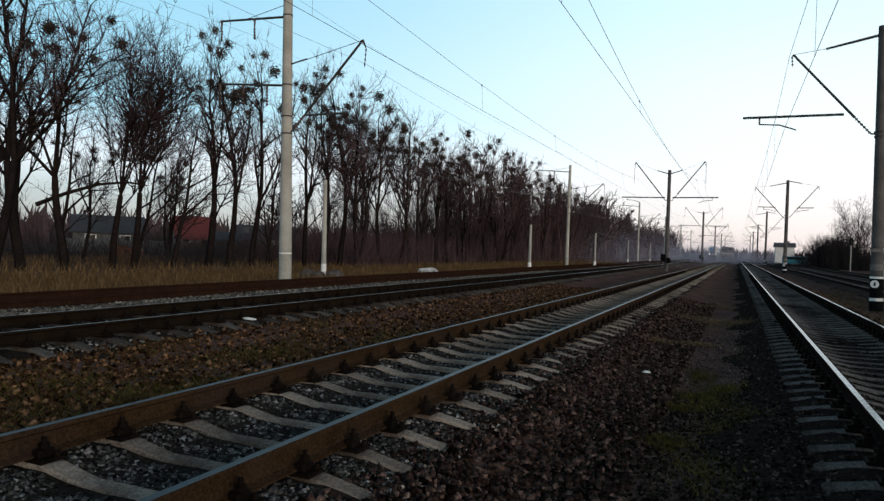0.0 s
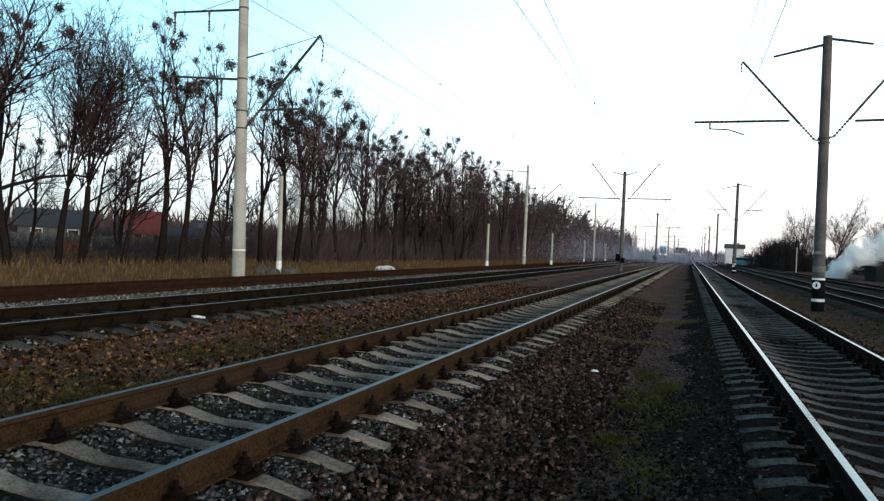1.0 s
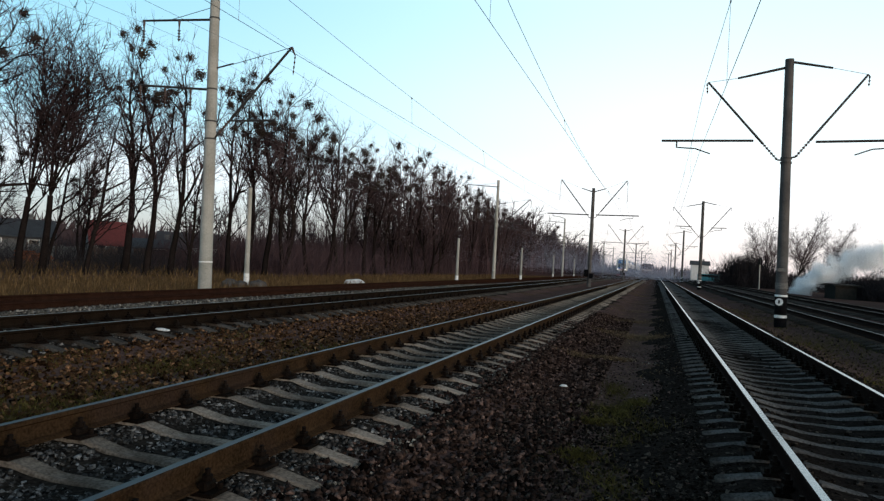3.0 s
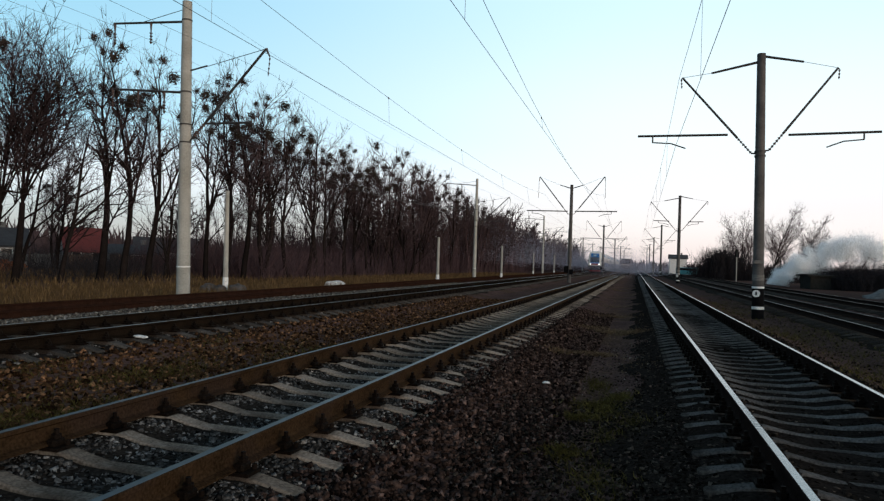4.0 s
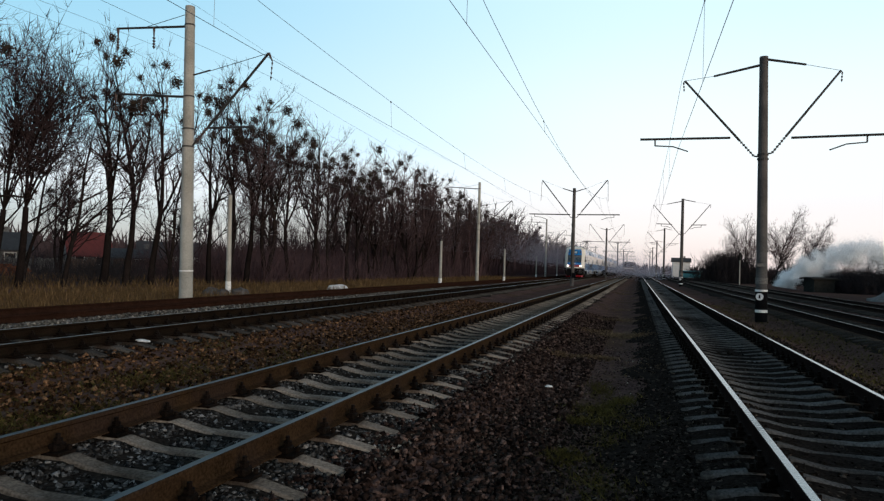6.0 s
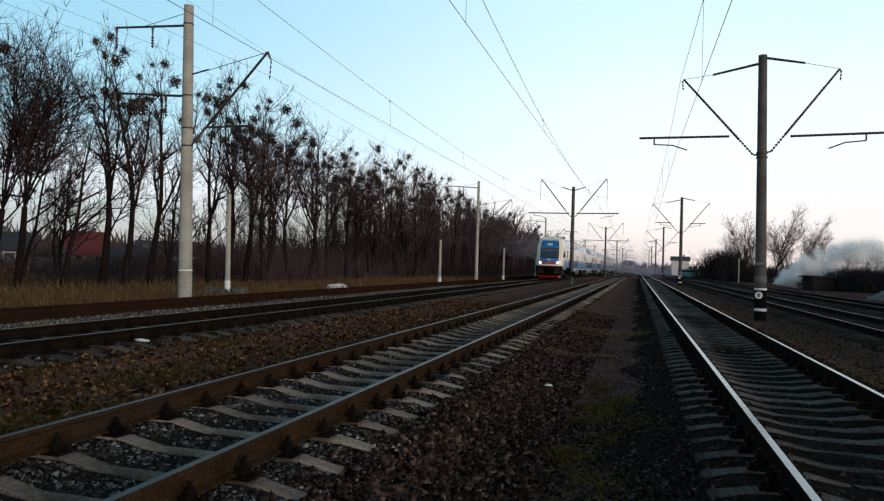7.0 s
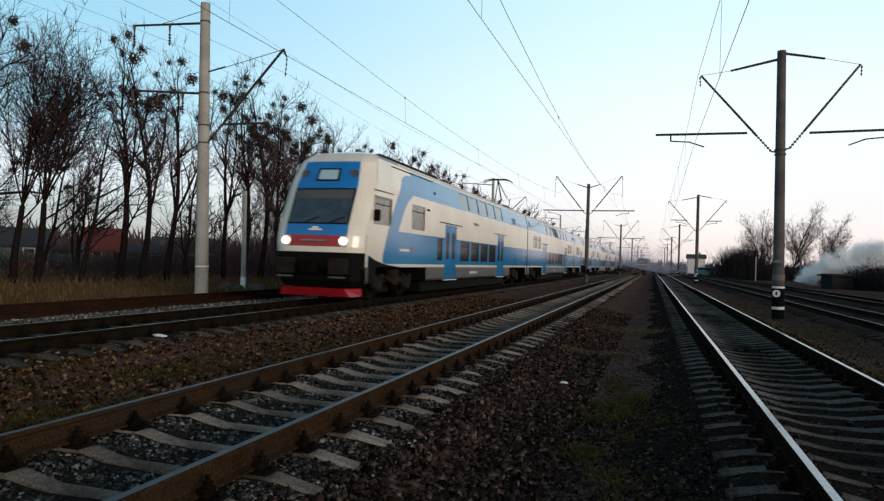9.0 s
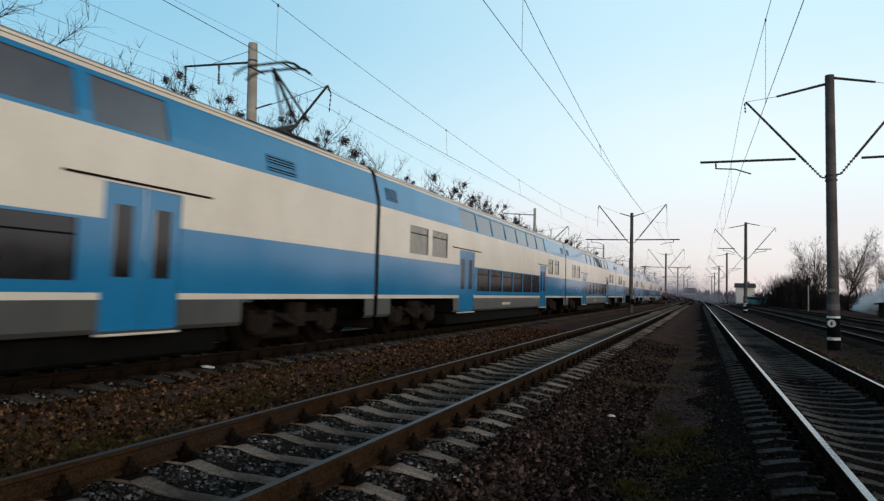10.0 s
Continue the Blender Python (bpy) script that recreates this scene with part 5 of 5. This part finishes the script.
def bush(seed, w, h, n, mat, label):
    """Dense leafless bush of many twigs."""
    r = np.random.RandomState(seed)
    segs = []
    for _ in range(n):
        a = r.uniform(0, 2 * np.pi)
        rad = w * math.sqrt(r.uniform(0, 1)) * 0.5
        foot = np.array([math.cos(a) * rad, math.sin(a) * rad, 0.0])
        top = h * r.uniform(0.55, 1.0) * math.sqrt(max(0.05, 1 - (rad / (w * 0.56)) ** 2))
        p = foot + [r.normal(0, 0.1), r.normal(0, 0.1), 0]
        for i in range(4):
            q = p + np.array([r.normal(0, 0.16) * h * 0.3, r.normal(0, 0.16) * h * 0.3, top / 4])
            segs.append((tuple(p), tuple(q), 0.03 * (1 - i / 5), 0.03 * (1 - (i + 1) / 5), 1))
            for _ in range(2):
                e = q + r.normal(0, 0.13, 3) * h
                segs.append((tuple(q), tuple(e), 0.016, 0.006, 1))
            p = q
    v, f = tube_arrays(segs, 3)
    return tagged(new("bush", array_mesh("bush", v, f, mat)), label, "bush", "bushes across the tracks")


hedge = bush(1, 7.0, 3.8, 170, HEDGE, "dark leafless hedge bush behind the smoke")
hedge.matrix_basis = pose(24.0, 86, -0.3)
for i, (x, y, s) in enumerate(((23.0, 82.5, 0.72), (25.4, 81, 0.9), (28, 82, 1.05), (32.5, 84, 1.1), (37, 82, 1.15), (42, 84, 1.2), (22.5, 92, 0.8), (47, 85, 1.2), (34, 92, 1.2), (27, 96, 1.1), (15.3, 136, 1.6), (17.6, 138, 1.4), (22.5, 150, 1.3), (30, 150, 1.5), (26, 128, 0.9))):
    copy_thing(hedge, pose(x, y, -0.3, 0, 0, 40 * i) @ Matrix.Diagonal((s, s, s, 1))).matrix_basis = pose(x, y, -0.3, 0, 0, 40 * i) @ Matrix.Diagonal((s, s, s, 1))
thicket("undergrowth", "dark leafless hedge undergrowth behind the smoke", 14000, lambda r, n: (r.uniform(21.2, 62, n), r.uniform(82, 94, n)), 0.6, 3.0, 0.3, HEDGE, 0.045, 21)
# out of view; added to darken what the train's lower windows reflect
thicket("undergrowth", "unseen dark hedge carried on along the side tracks", 9000, lambda r, n: (r.uniform(23, 34, n), r.uniform(-70, 66, n)), 1.5, 5.5, 0.2, HEDGE, 0.11, 23)
thicket("undergrowth", "dark leafless bushes by the signal", 3600, lambda r, n: (r.normal(15.8, 1.5, n), r.uniform(134, 142, n)), 2.0, 6.6, 0.2, HEDGE, 0.05, 22)
thicket("far_woods", "far dark leafless woods along the horizon", 9000, lambda r, n: (r.uniform(-420, 420, n), r.uniform(420, 640, n)), 3, 8, 0.15, TWIG, 0.7, 9, "woods")
thicket("far_woods", "far dark leafless woods behind the houses", 12000, lambda r, n: (r.uniform(-190, -78, n), r.uniform(20, 330, n)), 2, 7, 0.2, TWIG, 0.3, 10, "woods")


# ---- houses and clutter ----
def house(w, d, wall_h, roof_h, wall_mat, roof_mat, label, at, windows=2):
    t = thing("house", label, "house", at=at)
    g = Geo().box((0, 0, wall_h / 2), (w, d, wall_h))
    g.add([(-w / 2, -d / 2, wall_h), (-w / 2, d / 2, wall_h), (-w / 2, 0, wall_h + roof_h)], [(0, 1, 2)])
    g.add([(w / 2, -d / 2, wall_h), (w / 2, d / 2, wall_h), (w / 2, 0, wall_h + roof_h)], [(0, 2, 1)])
    wall = part("wall", g, wall_mat, t)
    r, e = Geo(), 0.35
    for s in (-1, 1):
        a = [(-w / 2 - e, s * (d / 2 + e), wall_h - e * roof_h / (d / 2)), (w / 2 + e, s * (d / 2 + e), wall_h - e * roof_h / (d / 2)), (w / 2 + e, 0, wall_h + roof_h), (-w / 2 - e, 0, wall_h + roof_h)]
        b = [(x, y, z + 0.14) for x, y, z in a]
        r.add(a + b, [(0, 1, 2, 3), (7, 6, 5, 4), (0, 4, 5, 1), (1, 5, 6, 2), (3, 2, 6, 7), (0, 3, 7, 4)])
    roof = part("roof", r, roof_mat, t)
    if windows:
        part("chimney", Geo().box((w * 0.2, 0.3, wall_h + roof_h + 0.1), (0.5, 0.5, 1.1), bevel=0.03), PLASTER, roof)
    for i in range(windows):
        x = -w / 2 + w * (i + 0.5) / windows
        f = part("window_frame", Geo().box((x, -d / 2 - 0.02, wall_h * 0.55), (1.1, 0.08, 1.2), bevel=0.02), WHITE, wall)
        part("window_pane", Geo().box((x, -d / 2 - 0.05, wall_h * 0.55), (0.9, 0.06, 1.0)), GLASS, f)
        part("window_pane", Geo().box((w / 2 + 0.02, -d / 4 + i * d / 2, wall_h * 0.55), (0.06, 0.9, 1.0)), GLASS, wall)
    return t


house(4.6, 5.6, 1.7, 2.7, PLASTER, TILE, "grey house with a faded red tiled roof behind the trees", pose(-67.6, 72, -0.3, 0, 0, 52))
house(6.5, 5.5, 2.0, 1.6, PLASTER, SLATE, "low grey house with a slate roof behind the trees", pose(-62.5, 54, -0.3, 0, 0, 50))
house(8, 6, 2.2, 1.8, PLASTER_WHITE, SLATE, "small whitish house behind the tree trunks", pose(-64.5, 84, -0.6, 0, 0, 40))
house(5, 4, 1.5, 0.8, WOOD, SLATE, "brown wooden shed behind the trees", pose(-50, 60, -0.3, 0, 0, 50), 1)


def brick_stub(at):
    """A low broken wall, brick by brick."""
    t = thing("brick_wall", "low broken wall of old orange bricks among the trees", "brick wall", at=at)
    rr = random.Random(3)
    brick = Geo().box((0, 0, 0.075), (0.255, 0.14, 0.125), bevel=0.012).mesh("brick", BRICK)
    for row in range(7):
        for k in range(9 - (row > 4) * rr.randint(1, 4)):
            part("brick", brick, None, t, at=pose(0.27 * k + 0.13 * (row % 2), rr.uniform(-0.012, 0.012), 0.14 * row, 0, 0, rr.uniform(-2, 2)))
    part("core", Geo().box((1.2, 0.09, 0.42), (2.3, 0.1, 0.84)), PLASTER, t)


def panel_fence(x0, y0, turn, n, mat, label):
    """Upright posts with grey panels between them, some leaning."""
    t = thing("fence", label, "fence", "garden fences behind the trees", at=pose(x0, y0, -0.35, 0, 0, turn))
    rr = random.Random(n)
    for k in range(n):
        part("post", Geo().box((2.2 * k, 0, 0.75), (0.12, 0.12, 1.5), bevel=0.01), WOOD, t)
        if k < n - 1 and rr.random() < 0.85:
            for j in range(9):
                h = 1.25 + rr.uniform(-0.08, 0.08)
                part("board", Geo().box((2.2 * k + 0.2 + 0.225 * j, -0.07, h / 2 + 0.05), (0.2, 0.025, h), bevel=0.006), mat, t)


def hung_branch():
    """A long dead branch caught between the trunks."""
    t = thing("dead_branch", "long dead branch caught between two trunks", "branch")
    g = Geo()
    pts = [Vector((-30.9, 22.5, 2.75)), Vector((-29.8, 23.2, 3.35)), Vector((-28.6, 24.0, 3.85)), Vector((-27.4, 24.6, 4.02)), Vector((-26.7, 25.2, 3.9))]
    for i, (a, b) in enumerate(zip(pts, pts[1:])):
        g.tube(a, b, 0.11 - 0.02 * i, 0.09 - 0.02 * i, 8)
    part("limb", g, BARK, t)
    for i, (dx, dz) in enumerate(((0.5, 0.6), (-0.3, 0.8), (0.4, -0.5))):
        p = pts[1 + i % 3]
        part("twig", Geo().tube(p, p + Vector((dx, 0.3, dz)), 0.03, 0.012, 5), BARK, t)


brick_stub(pose(-44.0, 38.2, -0.4, 0, 0, 48))
panel_fence(-55.0, 43.0, 52, 6, PLASTER, "grey board fence behind the trees")
panel_fence(-46.5, 47.5, 60, 5, WOOD, "brown board fence behind the trees")
hung_branch()
house(4.8, 4.6, 4.8, 1.0, PLASTER_WHITE, SLATE, "small white crossing keeper's house with a dark roof", pose(12.3, 215, -0.2, 0, 0, 0), 1)
house(2.1, 3.0, 1.5, 0.1, TAR, TAR, "low dark shed beside the smoke", pose(19.3, 84.5, -0.3, 0, 0, 8), 0)


def van():
    t = thing("van", "teal van parked by the crossing house", "van", at=pose(11.6, 165, -0.15, 0, 0, 74))
    part("body", Geo().box((0, 0, 1.25), (1.9, 4.9, 1.6), bevel=0.18), TEAL, t)
    for s in (-1, 1):
        part("side_window", Geo().box((s * 0.94, -0.2, 1.65), (0.06, 3.6, 0.5), bevel=0.02), GLASS, t)
        for y in (-1.5, 1.5):
            w = part("wheel", Geo().tube((s * 0.75, y, 0.33), (s * 0.97, y, 0.33), 0.34, None, 16), RUBBER, t)
            part("hubcap", Geo().tube((s * 0.96, y, 0.33), (s * 0.98, y, 0.33), 0.17, None, 12), GREY, w)
    part("stripe", Geo().box((0.96, 0, 0.95), (0.02, 4.2, 0.25)), WHITE, t)
    part("windscreen", Geo().box((0, -2.44, 1.6), (1.6, 0.06, 0.6), bevel=0.02), GLASS, t)


van()


def signal():
    t = thing("signal", "dark railway signal head on a pale mast", "railway signal", at=pose(16.4, 124, -0.3))
    part("mast", Geo().tube((0, 0, 0), (0, 0, 4.2), 0.09, 0.08, 10), POLE, t)
    head = part("signal_head", Geo().box((0, 0, 4.7), (0.55, 0.3, 1.2), bevel=0.08), BLACK, t)
    for z in (4.4, 4.7, 5.0):
        part("lens", Geo().tube((0, -0.15, z), (0, -0.24, z), 0.11, None, 12), GLASS, head)


signal()


def lump(name, label, category, at, size, mat, seed):
    bm = bmesh.new()
    bmesh.ops.create_icosphere(bm, subdivisions=3, radius=1.0)
    for v in bm.verts:
        k = 1 + 0.35 * noise.noise(v.co * 1.7 + Vector((seed, 0, 0))) + 0.12 * noise.noise(v.co * 5 + Vector((seed, 3, 0)))
        v.co = Vector((v.co.x * size[0] * k, v.co.y * size[1] * k, max(-0.3 * size[2], v.co.z * size[2] * k)))
    me = bpy.data.meshes.new(name)
    bm.to_mesh(me)
    bm.free()
    me.materials.append(mat)
    ob = new(name, me)
    ob.matrix_basis = pose(*at)
    return tagged(ob, label, category)


lump("rag", "crumpled white rag on the gravel beside the rail", "rag", (-8.24, 10.1, 0.012), (0.17, 0.06, 0.03), WHITE, 1)
lump("paper_scrap", "small white scrap of paper on the gravel", "litter", (-1.15, 9.75, -0.16), (0.05, 0.03, 0.022), WHITE, 2)
lump("rubble_heap", "pale heap of rubble in the dry grass", "rubble", (-17.3, 38.0, -0.2), (0.75, 0.5, 0.3), PLASTER_WHITE, 3)
lump("sand_pile", "pale grey heap of sand by the track", "sand heap", (19.0, 58.5, -0.3), (2.2, 1.6, 0.8), PLASTER, 4)
for i, (x, y, s) in enumerate(((-18.9, 27.7, 0.42), (-18.1, 27.4, 0.36), (-17.5, 27.9, 0.45), (-18.6, 27.1, 0.3))):
    lump("stone_block", "broken concrete lump at the foot of the post", "rubble", (x, y, -0.2), (s, s * 0.8, s * 0.75), POLE_DARK, 5 + i)

# ---- smoke and haze flakes ----
puffs = []


def smoke_cloud(label, mat, n, seed, heart, spread, size, at):
    """A cloud of very small flakes, thick in the billows and thinning outwards."""
    r = np.random.RandomState(seed)
    c = heart(r)
    k = r.randint(0, len(c), n)
    p = c[k] + r.normal(size=(n, 3)) * spread(c[k])[:, None]
    p[:, 2] = np.abs(p[:, 2])
    u, w = r.normal(size=(n, 3)), r.normal(size=(n, 3))
    u /= np.linalg.norm(u, axis=1, keepdims=True)
    w -= u * (u * w).sum(1, keepdims=True)
    w /= np.linalg.norm(w, axis=1, keepdims=True)
    s = size * r.uniform(0.6, 1.3, (n, 1)) * 1.2
    v = np.stack([p + u * s, p - u * s * 0.5 + w * s * 0.87, p - u * s * 0.5 - w * s * 0.87], 1).reshape(-1, 3)
    me = array_mesh("smoke", v, np.arange(n * 3).reshape(n, 3), mat)
    ob = new("smoke", me)
    ob.matrix_basis = at
    tagged(ob, label, "smoke", "drifting smoke", "stuff")
    puffs.append((ob, at))
    return ob


def billows(r):
    x = 11.0 * r.uniform(0, 1, 90) ** 1.5
    z = (0.3 + 5.4 * (1 - np.exp(-x / 2.3))) * np.where(x < 5, r.uniform(0.5, 1.05, 90), r.uniform(0.78, 1.08, 90))
    return np.stack([x + r.normal(0, 0.25, 90), r.normal(0, 0.5, 90), z], -1)


def veil(r):
    u = r.uniform(0, 1, 50)
    return np.stack([7 + u * 20, r.normal(0, 1.0, 50), 4.3 + u * 0.3 + r.normal(0, 0.45, 50)], -1)


def far_haze(r):
    return np.stack([r.uniform(-24, 16, 60), r.uniform(-60, 110, 60), r.uniform(0.2, 2.8, 60)], -1)


def near_haze(r):
    return np.stack([r.uniform(-34, -2, 70), r.uniform(-45, 45, 70), r.uniform(0.2, 3.2, 70)], -1)


smoke_cloud("white smoke rising in billows beside the hedge", SMOKE, 190000, 1, billows, lambda c: 0.28 + 0.024 * np.abs(c[:, 0]), 0.028, pose(15.3, 88, -0.2))
smoke_cloud("thin white smoke drifting over the hedge", SMOKE, 130000, 2, veil, lambda c: 0.3 + 0.014 * c[:, 0], 0.0125, pose(15.8, 89, -0.2))
# added flakes that pale the far train and trees as haze would
smoke_cloud("blue-grey haze flakes hanging over the tracks by the wood", HAZE, 120000, 4, near_haze, lambda c: 2.0 + 0 * c[:, 0], 0.018, pose(0, 125, -0.2))
smoke_cloud("blue-grey haze flakes and thin smoke over the far tracks", HAZE, 90000, 3, far_haze, lambda c: 1.7 + 0 * c[:, 0], 0.04, pose(0, 200, -0.2))


# ---- loose stones, last ----
def stones(name, label, n, place, r0, r1, mat, seed, sink=0.3):
    r = np.random.RandomState(seed)
    ico = np.array([(-1, -0.7, -0.6), (1, -0.6, -0.7), (0, 1, -0.65), (-0.9, 0.6, 0.7), (0.95, 0.65, 0.6), (0, -1, 0.65)], float) * 0.72
    tri = np.array([(0, 2, 1), (3, 5, 4), (0, 5, 3), (0, 1, 5), (1, 4, 5), (1, 2, 4), (2, 3, 4), (2, 0, 3)])
    x, y = place(r, n)
    clear = np.ones(n, bool)  # none on the sleepers
    for line, step, phase, half in (("a", 0.585, 0.13, 1.34), ("b", 0.618, 4.23, 1.36), ("c", 0.5175, 0.14, 1.32)):
        d = np.abs(x - (dict((q, c) for q, c, _ in TRACKS)[line] + (LEAN_X * y if line in "abz" else 0)))
        off = np.abs((y - phase + step / 2) % step - step / 2)
        clear &= ~((d < half) & (off < 0.115))
    x, y = x[clear], y[clear]
    n = len(x)
    shape = ico[None] * r.uniform(0.7, 1.3, (n, 6, 1)) * r.uniform(0.65, 1.25, (n, 1, 3))
    q = r.normal(size=(n, 4))
    q /= np.linalg.norm(q, axis=1, keepdims=True)
    a, b, c, d = q.T
    rot = np.stack([1 - 2 * (c * c + d * d), 2 * (b * c - a * d), 2 * (b * d + a * c), 2 * (b * c + a * d), 1 - 2 * (b * b + d * d), 2 * (c * d - a * b),
                    2 * (b * d - a * c), 2 * (c * d + a * b), 1 - 2 * (b * b + c * c)], -1).reshape(n, 3, 3)
    size = r.uniform(r0, r1, n) * r.uniform(0.7, 1.2, n)
    v = np.einsum("nij,nkj->nki", rot, shape) * size[:, None, None]
    z = ground_z(x, y) + size * (0.5 - sink)
    v += np.stack([x, y, z], -1)[:, None]
    f = (np.arange(n)[:, None, None] * 6 + tri[None]).reshape(-1, 3)
    return tagged(new(name, array_mesh(name, v.reshape(-1, 3), f, mat)), label, "gravel", kind="stuff")


def band(x0, x1, y0, y1, power=2.0, lean=True):
    def place(r, n):
        y = y0 + (y1 - y0) * r.uniform(0, 1, n) ** power
        return r.uniform(x0, x1, n) + LEAN_X * y * lean, y
    return place


stones("ballast", "dark crushed stone beside the track", 17000, band(-2.35, -0.75, 2.2, 26, 1.7), 0.022, 0.045, STONE, 1)
stones("ballast", "dark dirty stones on the path between the tracks", 3000, band(-0.9, 0.5, 2.6, 16, 1.6), 0.010, 0.024, STONE, 2)
stones("ballast", "grey crushed stone between the rails", 24000, band(-4.85, -2.1, 2.4, 26, 1.7), 0.017, 0.034, STONE_GREY, 3)
stones("ballast", "grey crushed stone between the near sleepers", 11000, band(-4.8, -2.15, 2.4, 10, 1.3), 0.016, 0.032, STONE_GREY, 14)
stones("ballast", "rusty brown crushed stone between the tracks", 16000, band(-8.2, -4.8, 2.5, 32, 1.6), 0.025, 0.05, STONE_RED, 4)
stones("ballast", "grey crushed stone between the rails of the main tracks", 10000, band(-12.6, -8.0, 6, 40, 1.5), 0.025, 0.05, STONE_GREY, 5)
stones("ballast", "dark crushed stone between the shiny rails", 13000, band(0.4, 3.5, 3.5, 26, 1.6, False), 0.018, 0.036, STONE_BLACK, 6)
stones("ballast", "dark crushed stone between the tracks", 5000, band(3.4, 9.0, 9, 45, 1.4, False), 0.018, 0.036, STONE, 7)
stones("ballast", "pale stone chips beside the sleepers", 1300, band(-2.3, -1.9, 2.6, 16, 1.4), 0.008, 0.024, STONE_PALE, 8, 0.0)
stones("ballast", "pale grey gravel between the main track and the rusty track", 10000, band(-12.5, -10.5, 7, 46, 1.4), 0.025, 0.05, STONE_PALE, 9)
# a further layer of dark stones that lowers the near path's tone
stones("ballast", "dark stones strewn over the near path", 12000, band(-1.5, 0.6, 2.4, 9.0, 1.3), 0.012, 0.03, STONE_BLACK, 15)
stones("ballast", "few pale stones on the dirt path", 500, band(-1.6, 0.3, 3, 16, 1.3), 0.008, 0.02, STONE_PALE, 10, 0.1)
stones("ballast", "oily stones along the shiny track, shade in their black", 4200, band(0.05, 0.75, 2.5, 26, 1.5, False), 0.014, 0.032, STONE_BLACK, 11)
stones("ballast", "dark crushed stone beside the tracks", 9000, lambda r, n: (r.uniform(-5.2, 3.6, n), r.uniform(-9, 2.6, n)), 0.02, 0.042, STONE, 12)


# ---- what moves ----
def motions():
    turn = pose(0, 0, 0, 0, 0, YAW)
    for i, car in enumerate(train):
        rows = []
        for t in (0, 2.5, 5, 7.5, 10):
            y = 17.6 + 27.7 * (9.0 - t) + CAR * i
            m = Matrix.Translation((centre("a", y), y, 0.198)) @ turn
            if i == len(train) - 1:
                y += CAR
                m = Matrix.Translation((centre("a", y), y, 0.198)) @ pose(0, 0, 0, 0, 0, YAW + 180)
            rows.append((t, m))
        walk(car, rows)
    for k, (ob, at) in enumerate(puffs):
        walk(ob, [(t, Matrix.Translation((0.16 * t, 0, 0.05 * t)) @ at @ pose(0, 0, 0, 0, 1.2 * t, 0)) for t in (0, 5, 10)])


motions()
